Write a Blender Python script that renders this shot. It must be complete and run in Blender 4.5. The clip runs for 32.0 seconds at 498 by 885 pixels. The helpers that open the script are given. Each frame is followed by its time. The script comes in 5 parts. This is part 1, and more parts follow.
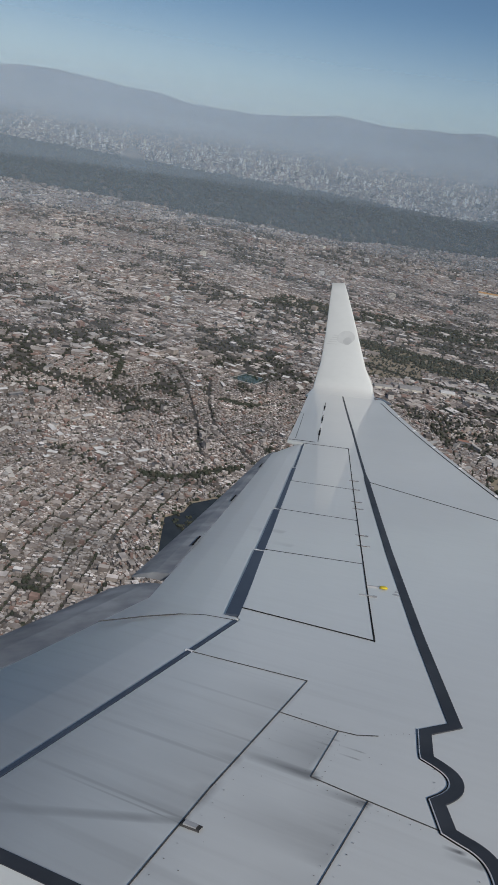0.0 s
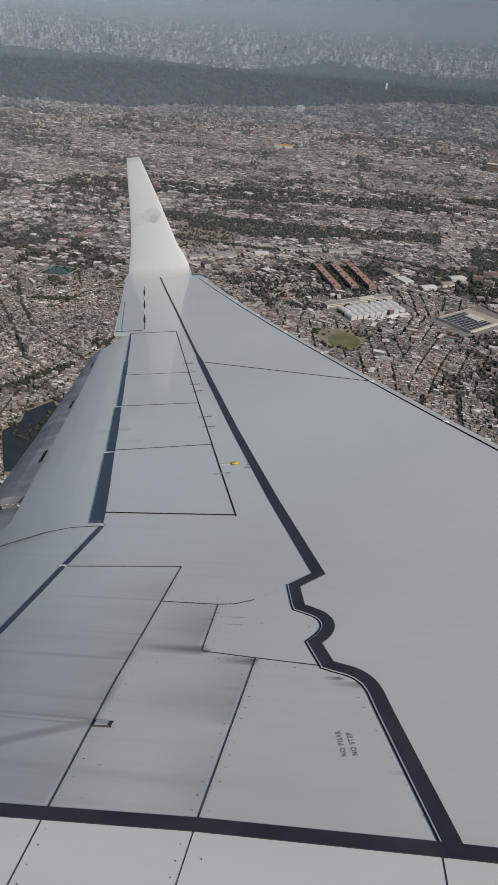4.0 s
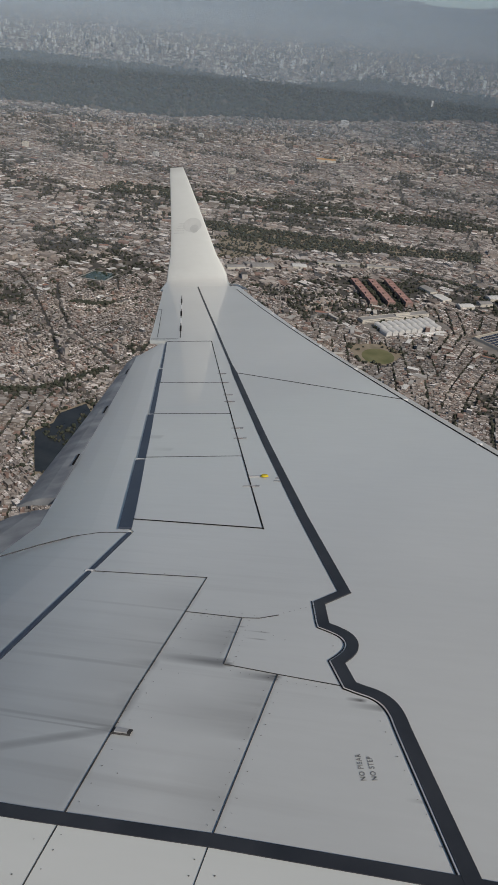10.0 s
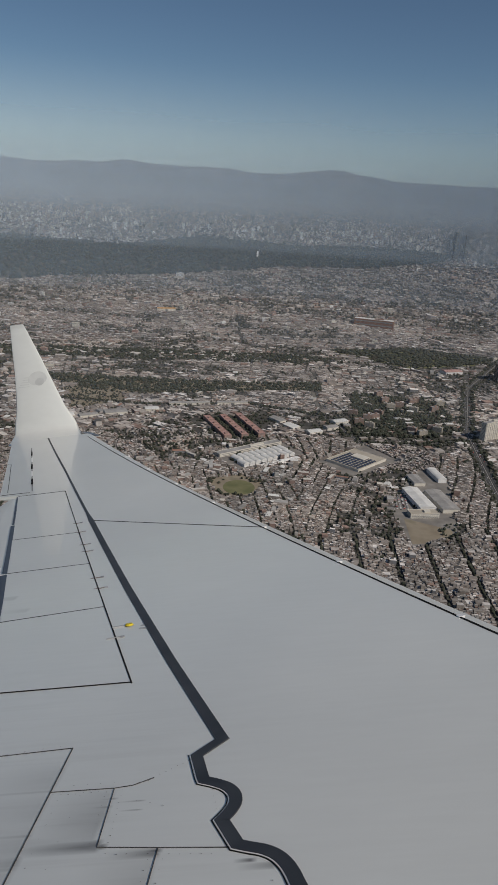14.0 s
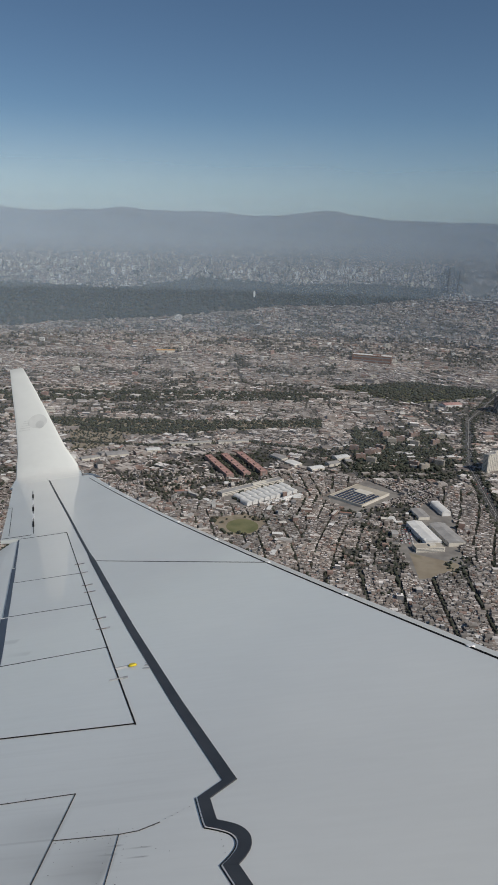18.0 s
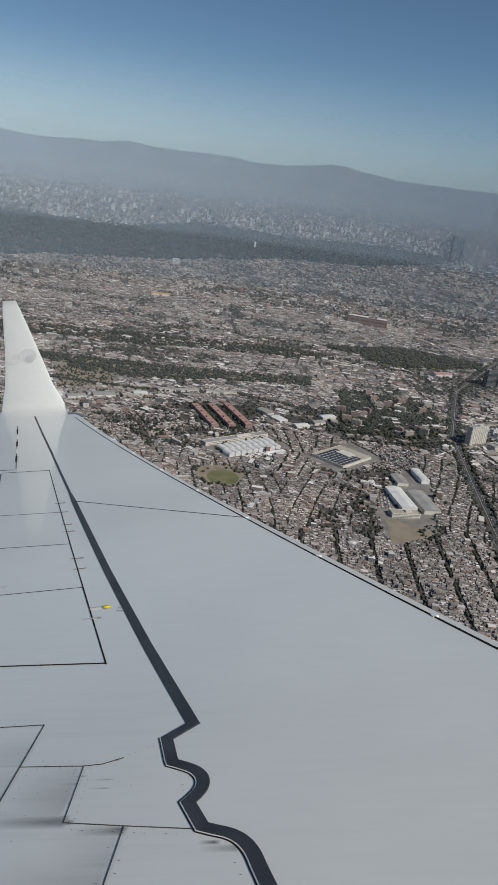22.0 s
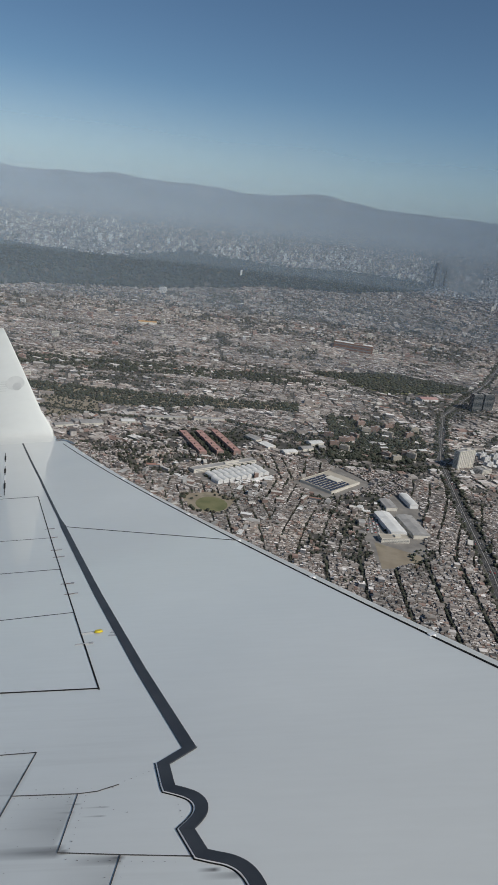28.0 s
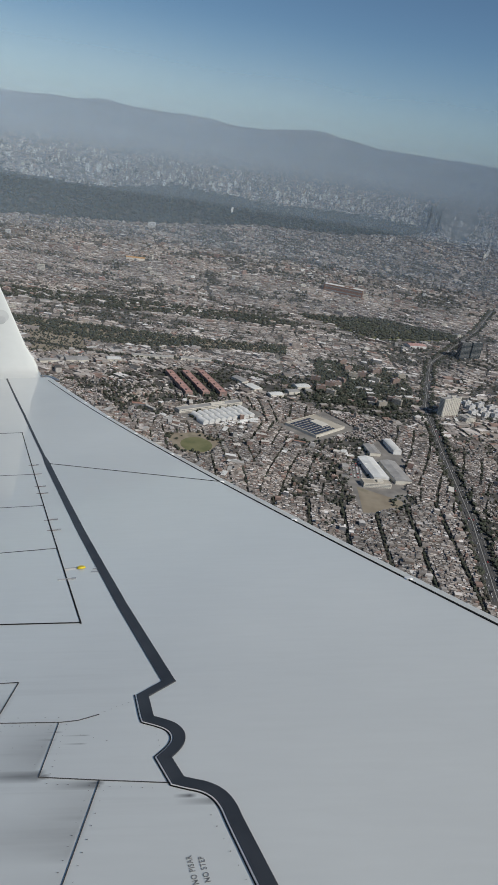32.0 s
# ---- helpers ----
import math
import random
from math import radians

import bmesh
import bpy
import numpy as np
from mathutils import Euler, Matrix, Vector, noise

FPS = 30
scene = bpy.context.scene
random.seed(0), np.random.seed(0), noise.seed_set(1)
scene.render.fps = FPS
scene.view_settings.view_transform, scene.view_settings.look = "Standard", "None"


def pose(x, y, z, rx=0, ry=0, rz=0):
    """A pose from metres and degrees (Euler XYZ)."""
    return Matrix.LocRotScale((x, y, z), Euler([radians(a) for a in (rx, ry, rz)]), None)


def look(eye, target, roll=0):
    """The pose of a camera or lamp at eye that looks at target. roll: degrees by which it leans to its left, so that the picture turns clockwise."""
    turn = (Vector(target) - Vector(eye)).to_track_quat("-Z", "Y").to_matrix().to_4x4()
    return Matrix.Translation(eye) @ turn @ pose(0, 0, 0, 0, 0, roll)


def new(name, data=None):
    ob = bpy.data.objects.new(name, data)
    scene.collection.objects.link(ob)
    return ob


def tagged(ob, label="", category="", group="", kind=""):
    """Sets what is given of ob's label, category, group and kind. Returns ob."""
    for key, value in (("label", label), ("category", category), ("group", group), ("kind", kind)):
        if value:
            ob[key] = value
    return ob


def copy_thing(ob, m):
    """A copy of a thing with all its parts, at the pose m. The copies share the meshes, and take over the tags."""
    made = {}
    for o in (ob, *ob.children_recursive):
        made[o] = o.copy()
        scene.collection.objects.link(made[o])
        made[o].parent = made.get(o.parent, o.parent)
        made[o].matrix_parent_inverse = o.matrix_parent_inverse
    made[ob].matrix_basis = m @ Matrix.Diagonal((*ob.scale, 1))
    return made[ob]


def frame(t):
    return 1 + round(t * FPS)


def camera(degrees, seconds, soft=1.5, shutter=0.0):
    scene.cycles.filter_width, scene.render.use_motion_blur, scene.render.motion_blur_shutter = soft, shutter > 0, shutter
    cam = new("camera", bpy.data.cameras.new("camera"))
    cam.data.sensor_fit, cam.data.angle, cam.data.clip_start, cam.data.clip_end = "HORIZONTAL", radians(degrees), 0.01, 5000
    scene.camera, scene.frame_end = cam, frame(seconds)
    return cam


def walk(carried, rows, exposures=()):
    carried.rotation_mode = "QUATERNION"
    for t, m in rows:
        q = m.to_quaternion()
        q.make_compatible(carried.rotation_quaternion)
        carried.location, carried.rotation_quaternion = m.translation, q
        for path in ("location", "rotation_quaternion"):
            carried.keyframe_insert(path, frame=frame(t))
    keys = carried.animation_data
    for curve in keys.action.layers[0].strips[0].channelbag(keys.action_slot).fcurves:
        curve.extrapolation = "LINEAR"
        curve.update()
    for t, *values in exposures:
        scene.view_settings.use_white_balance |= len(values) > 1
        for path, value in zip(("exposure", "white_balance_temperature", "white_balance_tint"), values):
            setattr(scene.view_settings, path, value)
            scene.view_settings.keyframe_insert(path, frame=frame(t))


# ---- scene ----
# The aircraft's frame: x forward, y outboard along the wing, z up; the eye is near its origin, 780 m over the ground.
EYE_HEIGHT = 780.0
WING_FRAME = Matrix(((0.9816, 0.0, -0.1908, 0.0), (0.0548, 0.9578, 0.2822, 0.0), (0.1828, -0.2874, 0.9402, EYE_HEIGHT), (0, 0, 0, 1)))

cam = camera(37.4, 32.0, soft=1.35)
# seconds, place in the aircraft's frame, yaw, pitch, roll
PATH = [
    (0, -0.030, 0.050, 1.449, 26.33, -3.69, -6.33), (0.5, -0.033, 0.050, 1.472, 1.11, -1.99, 2.60), (1, -0.021, 0.021, 1.513, 0.25, -5.33, 1.35),
    (1.5, -0.024, 0.031, 1.504, 1.88, -8.17, 2.74), (2, 0.009, 0.016, 1.525, 4.51, -11.34, 3.98), (2.5, 0.023, 0.014, 1.524, 10.60, -10.45, 4.35),
    (3, 0.008, 0.012, 1.511, 12.61, -10.71, 3.17), (3.5, -0.016, -0.013, 1.525, 12.35, -12.00, 2.88), (5.5, -0.003, -0.000, 1.532, 12.44, -13.09, 2.94),
    (6, -0.000, 0.000, 1.536, 11.87, -13.53, 3.00), (6.5, -0.014, -0.002, 1.532, 11.59, -14.24, 2.73), (7, -0.005, 0.001, 1.537, 11.32, -14.01, 2.54),
    (7.5, -0.004, -0.007, 1.537, 12.12, -12.49, 2.13), (8, -0.003, -0.013, 1.540, 13.34, -11.86, 2.14), (8.5, -0.018, -0.011, 1.539, 13.90, -11.95, 1.13),
    (9, -0.016, -0.015, 1.553, 13.53, -12.58, 1.24), (9.5, -0.021, -0.019, 1.557, 13.63, -12.36, 0.38), (10, -0.025, -0.011, 1.540, 15.18, -11.66, 0.80),
    (10.5, -0.023, 0.020, 1.521, 11.12, -10.09, 0.86), (11, -0.009, 0.029, 1.522, 7.87, -10.03, 2.00), (11.5, -0.006, 0.025, 1.530, 4.64, -10.11, 2.87),
    (12, 0.019, 0.015, 1.545, 2.05, -8.44, 4.68), (12.5, 0.033, 0.048, 1.503, 1.62, -4.17, 7.63), (13, 0.019, 0.046, 1.499, 2.00, -2.54, 7.03),
    (13.5, 0.027, 0.034, 1.522, 2.80, -2.59, 6.54), (14, 0.031, 0.032, 1.535, 3.98, -1.68, 6.24), (14.5, 0.016, -0.009, 1.562, 2.72, -0.03, 8.03),
    (15, 0.041, 0.072, 1.532, -1.61, -0.91, 11.88), (15.5, 0.094, 0.084, 1.430, -1.80, 0.93, 13.95), (17.5, 0.024, 0.068, 1.508, 1.55, 0.86, 11.92),
    (18, 0.035, 0.065, 1.497, 4.11, 1.33, 7.88), (18.5, 0.004, -0.006, 1.543, 1.68, -1.49, 3.27), (19, 0.024, 0.019, 1.530, 2.13, -2.10, 3.22),
    (19.5, -0.006, 0.009, 1.526, 1.59, -2.04, 2.18), (20, -0.003, 0.025, 1.518, 1.41, -2.01, 2.61), (20.5, -0.004, 0.026, 1.520, 1.18, -2.29, 2.25),
    (21, 0.001, 0.021, 1.518, 1.18, -2.28, 2.45), (21.5, 0.015, 0.018, 1.526, 1.25, -2.67, 2.55), (22, 0.029, 0.008, 1.534, 3.04, -2.48, 2.86),
    (22.5, 0.006, -0.005, 1.536, 8.88, -3.15, 1.88), (23, 0.001, 0.007, 1.523, 11.53, -5.65, 2.45), (23.5, -0.016, 0.024, 1.505, 12.00, -6.18, 1.63),
    (24, 0.017, 0.019, 1.505, 12.37, -5.65, 2.68), (24.5, 0.003, 0.027, 1.505, 12.07, -5.31, 1.74), (26.5, 0.004, 0.001, 1.511, 11.51, -4.22, 1.83),
    (27, -0.010, 0.009, 1.510, 7.61, -3.83, 2.09), (27.5, 0.019, 0.010, 1.508, 5.39, -0.95, 4.60), (28, -0.001, 0.033, 1.493, 2.10, -0.46, 3.51),
    (28.5, -0.006, 0.022, 1.505, 0.87, -1.57, 1.88), (29, -0.010, 0.015, 1.503, 3.73, -0.41, 1.23), (29.5, 0.004, 0.023, 1.479, 6.71, -0.35, 0.80),
    (30, -0.066, 0.048, 1.436, 8.26, -2.15, -3.70), (30.5, -0.031, 0.042, 1.456, 8.49, -4.98, -3.72), (31, -0.001, 0.022, 1.486, 5.38, -6.01, -1.30),
    (31.5, 0.010, 0.019, 1.497, 3.39, -6.19, 0.62), (32, 0.003, 0.033, 1.497, 1.06, -5.04, 1.86),
]

walk(cam, [(t, WING_FRAME @ pose(x, y, z, 90 + pitch, roll, yaw)) for t, x, y, z, yaw, pitch, roll in PATH],
     exposures=[(0.0, -0.02, 6350, 10), (2.0, 0.0, 6550, 10), (3.5, 0.0, 6620, 10), (6.0, -0.07, 6850, 10), (11.0, -0.08, 6800, 10), (12.5, -0.12, 6750, 10), (14.0, -0.13, 6750, 10), (15.5, -0.04, 6700, 10), (17.5, 0.09, 6600, 9), (20.0, 0.14, 6500, 8), (32.0, 0.16, 6400, 7)])

# ---- light ----
SUN_WAY = Vector((0.62, -0.42, 0.66)).normalized()
world = bpy.data.worlds.new("sky")
scene.world = world
world.use_nodes = True
wn = world.node_tree
sky = wn.nodes.new("ShaderNodeTexSky")
sky.sky_type = "NISHITA"
sky.sun_disc = False
sky.sun_elevation = math.asin(SUN_WAY.z)
sky.sun_rotation = math.atan2(SUN_WAY.x, SUN_WAY.y)
sky.altitude = 2800
sky.air_density = 1.0
sky.dust_density = 0.35
sky.ozone_density = 0.9
wn.nodes["Background"].inputs["Strength"].default_value = 0.054
tone = wn.nodes.new("ShaderNodeMix")
tone.data_type, tone.blend_type = "RGBA", "MULTIPLY"
tone.inputs[0].default_value = 1.0
tone.inputs[7].default_value = (0.83, 0.975, 1.05, 1)
wn.links.new(sky.outputs[0], tone.inputs[6])
wn.links.new(tone.outputs[2], wn.nodes["Background"].inputs["Color"])
sun = new("sun", bpy.data.lights.new("sun", "SUN"))
sun.data.energy = 3.1
sun.data.angle = radians(0.53)
sun.data.color = (1.0, 0.93, 0.845)
sun.matrix_world = look((0, 0, 1200), Vector((0, 0, 1200)) - SUN_WAY)


# ---- materials ----
def material(name, colour=(0.5, 0.5, 0.5), rough=0.6, metal=0.0):
    m = bpy.data.materials.new(name)
    m.use_nodes = True
    b = m.node_tree.nodes["Principled BSDF"]
    b.inputs["Base Color"].default_value = (*colour, 1)
    b.inputs["Roughness"].default_value = rough
    b.inputs["Metallic"].default_value = metal
    return m


def node(m, kind, **values):
    n = m.node_tree.nodes.new(kind)
    for k, v in values.items():
        if k in n.inputs:
            n.inputs[k].default_value = v
        else:
            setattr(n, k, v)
    return n


def join(m, a, b):
    m.node_tree.links.new(a, b)


def calc(m, op, a, b=0.0, clamp=False):
    n = m.node_tree.nodes.new("ShaderNodeMath")
    n.operation, n.use_clamp = op, clamp
    for i, v in enumerate((a, b)):
        if isinstance(v, (int, float)):
            n.inputs[i].default_value = v
        else:
            join(m, v, n.inputs[i])
    return n.outputs[0]


def ramp(m, source, stops):
    n = m.node_tree.nodes.new("ShaderNodeValToRGB")
    e = n.color_ramp.elements
    while len(e) < len(stops):
        e.new(0.5)
    for k, (p, c) in zip(e, stops):
        k.position, k.color = p, (*c, 1)
    join(m, source, n.inputs[0])
    return n.outputs[0]


def mix(m, factor, a, b, blend="MIX"):
    n = m.node_tree.nodes.new("ShaderNodeMix")
    n.data_type, n.blend_type = "RGBA", blend
    for k, v in ((0, factor), (6, a), (7, b)):
        if isinstance(v, (int, float)):
            n.inputs[k].default_value = v
        elif isinstance(v, tuple):
            n.inputs[k].default_value = (*v, 1)
        else:
            join(m, v, n.inputs[k])
    return n.outputs[2]


def noisy(m, scale, detail=4.0, stretch=(1, 1, 1), coords="Object"):
    co = node(m, "ShaderNodeTexCoord")
    mp = node(m, "ShaderNodeMapping")
    mp.inputs["Scale"].default_value = stretch
    join(m, co.outputs[coords], mp.inputs[0])
    n = node(m, "ShaderNodeTexNoise", Scale=scale, Detail=detail)
    join(m, mp.outputs[0], n.inputs["Vector"])
    return n.outputs[0]


def base(m):
    return m.node_tree.nodes["Principled BSDF"].inputs


def varied(name, stops, scale, rough=0.8, detail=5.0, bump=0.0, stretch=(1, 1, 1)):
    """A matt surface whose colour wanders between the stops."""
    m = material(name, rough=rough)
    n = noisy(m, scale, detail, stretch)
    join(m, ramp(m, n, stops), base(m)["Base Color"])
    if bump:
        b = node(m, "ShaderNodeBump", Strength=bump)
        join(m, n, b.inputs["Height"])
        join(m, b.outputs[0], base(m)["Normal"])
    return m


def island(name, stops, rough=0.85, scale=0.08, depth=0.35, district=0.0):
    """One colour for each loose piece, with stains on top."""
    m = material(name, rough=rough)
    g = node(m, "ShaderNodeNewGeometry")
    c = ramp(m, g.outputs["Random Per Island"], stops)
    for e in m.node_tree.nodes:
        if e.bl_idname == "ShaderNodeValToRGB":
            e.color_ramp.interpolation = "CONSTANT"
    n = noisy(m, scale, 5.0)
    c = mix(m, depth, c, ramp(m, n, [(0.34, (0.22, 0.21, 0.20)), (0.62, (1.15, 1.14, 1.13))]), "MULTIPLY")
    if district:
        c = mix(m, district, c, ramp(m, noisy(m, 0.0045, 3.0), [(0.34, (0.64, 0.64, 0.65)), (0.5, (0.97, 0.94, 0.94)), (0.66, (1.24, 1.18, 1.14))]), "MULTIPLY")
    join(m, c, base(m)["Base Color"])
    return m


def wing_paint():
    """Glossy white aircraft paint with aft-running grime streaks."""
    m = material("wing_paint", rough=0.32)
    co = node(m, "ShaderNodeTexCoord").outputs["Object"]
    sep = node(m, "ShaderNodeSeparateXYZ")
    join(m, co, sep.inputs[0])
    x, y = sep.outputs[0], sep.outputs[1]
    broad = noisy(m, 0.7, 5.0)
    fine = noisy(m, 9.0, 6.0, (0.5, 3.0, 1.0))
    streak = noisy(m, 3.0, 4.0, (0.25, 6.0, 1.0))
    c = ramp(m, broad, [(0.3, (0.71, 0.725, 0.70)), (0.7, (0.78, 0.795, 0.765))])
    c = mix(m, 0.05, c, ramp(m, fine, [(0.35, (0.55, 0.54, 0.52)), (0.65, (1, 1, 1))]), "MULTIPLY")
    # grime lies on the inboard rear panels
    zone = calc(m, "MULTIPLY", calc(m, "MULTIPLY", calc(m, "SUBTRACT", 4.2, y), 0.6, True), calc(m, "MULTIPLY", calc(m, "SUBTRACT", -0.1, x), 1.6, True))
    grime = calc(m, "MULTIPLY", zone, calc(m, "MULTIPLY", calc(m, "SUBTRACT", streak, 0.54), 0.8, True))
    c = mix(m, grime, c, (0.30, 0.285, 0.26))
    total = None
    for x0, y0, length, width, dark, *lean in STREAKS:
        ax = calc(m, "SUBTRACT", x0, x)
        along = calc(m, "SUBTRACT", 1.0, calc(m, "DIVIDE", ax, length), True)
        start = calc(m, "MULTIPLY", calc(m, "ADD", ax, 0.02), 40.0, True)
        ay = calc(m, "DIVIDE", calc(m, "SUBTRACT", calc(m, "SUBTRACT", y, y0), calc(m, "MULTIPLY", ax, lean[0] if lean else 0.0)), width)
        across = calc(m, "SUBTRACT", 1.0, calc(m, "MULTIPLY", ay, ay), True)
        v = calc(m, "MULTIPLY", calc(m, "MULTIPLY", calc(m, "MULTIPLY", along, start), across), dark)
        total = v if total is None else calc(m, "MAXIMUM", total, v)
    total = calc(m, "MULTIPLY", total, calc(m, "ADD", 0.45, fine), True)
    c = mix(m, total, c, (0.10, 0.09, 0.08))
    join(m, c, base(m)["Base Color"])
    join(m, calc(m, "ADD", 0.24, calc(m, "MULTIPLY", broad, 0.2)), base(m)["Roughness"])
    base(m)["Coat Weight"].default_value = 0.5
    base(m)["Coat Roughness"].default_value = 0.03
    b = node(m, "ShaderNodeBump", Strength=0.015, Distance=0.02)
    join(m, broad, b.inputs["Height"])
    # the gentle camber of the upper skin about its mid-chord line
    u = calc(m, "SUBTRACT", calc(m, "ADD", x, calc(m, "MULTIPLY", y, 0.4)), 1.1)
    camber = node(m, "ShaderNodeBump", Strength=1.0, Distance=1.0)
    # and the droop of the flaps behind it
    droop = calc(m, "MAXIMUM", calc(m, "SUBTRACT", -1.25, u), 0.0)
    fall = calc(m, "MULTIPLY", calc(m, "MULTIPLY", droop, droop), -0.2)
    join(m, calc(m, "ADD", calc(m, "MULTIPLY", calc(m, "MULTIPLY", u, u), -0.045), fall), camber.inputs["Height"])
    join(m, b.outputs[0], camber.inputs["Normal"])
    join(m, camber.outputs[0], base(m)["Normal"])
    return m


# grime at hinges and joints: x, y of the start, length aft, half width, darkness
HINGE_STREAKS = [(-0.78, 2.415, 0.12, 0.018, 1.0), (-0.585, 2.375, 0.1, 0.014, 1.0), (-0.82, 2.64, 0.12, 0.012, 0.7), (-1.045, 1.985, 0.75, 0.012, 0.5), (-1.06, 2.33, 0.7, 0.016, 0.42), (-1.08, 2.77, 0.6, 0.012, 0.32),
                 (-0.03, 1.87, 0.07, 0.01, 0.35), (-0.27, 2.3, 0.06, 0.012, 0.9), (-0.6, 1.42, 0.5, 0.02, 0.35), (-0.7, 2.665, 0.09, 0.006, 0.55), (-0.7, 2.61, 0.08, 0.006, 0.5), (-0.81, 2.69, 0.1, 0.008, 0.6),
                 (-1.07, 2.5, 0.35, 0.014, 0.4), (-1.045, 1.96, 0.5, 0.006, 0.6), (-0.2, 2.27, 0.12, 0.02, 0.6)]
BROAD_STAINS = [(-0.8, 2.42, 0.34, 0.04, 0.85), (-0.59, 2.365, 0.18, 0.03, 0.8), (-0.82, 2.58, 0.2, 0.1, 0.42), (-0.83, 2.45, 0.9, 0.05, 0.22), (-1.05, 2.0, 0.45, 0.04, 0.35), (-1.06, 2.36, 0.2, 0.05, 0.4),
                (-0.6, 2.12, 0.4, 0.12, 0.38), (-1.045, 2.12, 0.12, 0.12, 0.4), (-2.2, 5.3, 0.35, 0.06, 0.25), (-2.0, 5.0, 0.2, 0.05, 0.2), (-0.6, 2.2, 0.22, 0.03, 0.4), (-0.6, 2.05, 0.18, 0.05, 0.34),
                (-1.06, 1.48, 0.3, 0.05, 0.35), (-1.05, 1.975, 0.75, 0.03, 0.5, -0.5), (-0.826, 2.58, 0.27, 0.21, 0.42), (-0.592, 2.2, 0.25, 0.2, 0.3), (-0.592, 1.78, 0.2, 0.25, 0.2), (-1.048, 1.72, 0.3, 0.16, 0.18)]
# the same broad smear at each bay of the inboard hinge line
BAY_STAINS = [(-1.06 - 0.03 * (y - 2.167), y, 0.34, 0.14, 0.26) for y in (2.05, 2.25, 2.45, 2.65, 2.85)]
STREAKS = HINGE_STREAKS + BROAD_STAINS + BAY_STAINS
M_PAINT = wing_paint()
M_DARK = varied("charcoal_sealant", [(0.3, (0.028, 0.031, 0.038)), (0.7, (0.05, 0.054, 0.062))], 6.0, 0.55)
M_GAP = material("panel_gap", (0.022, 0.021, 0.021), 0.9)
base(M_GAP)["Specular IOR Level"].default_value = 0.1
M_SEAM = varied("grey_panel_seam", [(0.35, (0.03, 0.03, 0.031)), (0.65, (0.085, 0.084, 0.083))], 14.0, 0.8)
# shade in the gap ahead of the flaps, put into a slate-blue colour
M_GAP_SHADE = varied("slate_blue_gap_shade", [(0.3, (0.04, 0.055, 0.085)), (0.7, (0.06, 0.078, 0.11))], 4.0, 0.5)
M_METAL = varied("bare_metal_edge", [(0.3, (0.35, 0.36, 0.37)), (0.7, (0.5, 0.5, 0.5))], 5.0, 0.35)
M_GREY = varied("grey_flap_paint", [(0.3, (0.33, 0.34, 0.35)), (0.7, (0.45, 0.455, 0.46))], 2.0, 0.4)
M_RIVET = material("rivet_head", (0.2, 0.175, 0.165), 0.5, 0.3)
M_YELLOW = material("yellow_paint", (0.72, 0.56, 0.03), 0.5)
M_INK = material("black_stencil", (0.03, 0.03, 0.03), 0.6)
M_STENCIL = varied("worn_stencil_ink", [(0.4, (0.12, 0.12, 0.12)), (0.65, (0.36, 0.36, 0.36))], 60.0, 0.6)
# stained white paint, raised in brightness to carry the glare at the root
M_ROOT = varied("root_fairing_paint_with_glare", [(0.25, (0.62, 0.61, 0.54)), (0.42, (0.83, 0.85, 0.80)), (0.7, (0.90, 0.91, 0.87))], 2.2, 0.35, 7.0, stretch=(0.35, 1.6, 1.0))
M_FLAP = varied("weathered_flap", [(0.34, (0.15, 0.16, 0.18)), (0.5, (0.24, 0.25, 0.265)), (0.66, (0.36, 0.375, 0.39))], 4.0, 0.5, 7.0)
M_STOP = material("white_slat_stop", (0.8, 0.8, 0.8), 0.4)
M_GLASS = material("clear_lamp_cover", (0.15, 0.17, 0.2), 0.1)


# ---- mesh helpers ----
def mesh_from(name, verts, faces, mats, index=None, smooth=False):
    me = bpy.data.meshes.new(name)
    me.from_pydata([tuple(v) for v in verts], [], faces)
    for m in mats if isinstance(mats, (list, tuple)) else [mats]:
        me.materials.append(m)
    if index is not None:
        me.polygons.foreach_set("material_index", index)
    if smooth:
        me.polygons.foreach_set("use_smooth", [True] * len(me.polygons))
    me.update()
    return me


def part(name, data, parent, label=""):
    ob = new(name, data)
    ob.parent = parent
    if label:
        tagged(ob, label)
    return ob


def thing(name, label, category, group="", kind="", at=None):
    ob = new(name)
    if at is not None:
        ob.matrix_world = at
    return tagged(ob, label, category, group, kind)


# ---- the wing ----
def skin(y):
    return 0.06 * y + 0.0035 * y * y


def nose(y):
    return 2.873 - 0.483 * y


def tail(y):
    """Rear edge of the fixed upper skin."""
    if y < 3.55:
        return -1.66
    if y < 9.5:
        return -1.70 - 0.352 * (y - 3.6)
    return -4.12 - 0.352 * (y - 9.74)


wing = thing("aircraft_wing", "white airliner wing with dark sealant lines and upturned winglet", "aircraft wing")
wing.matrix_world = WING_FRAME


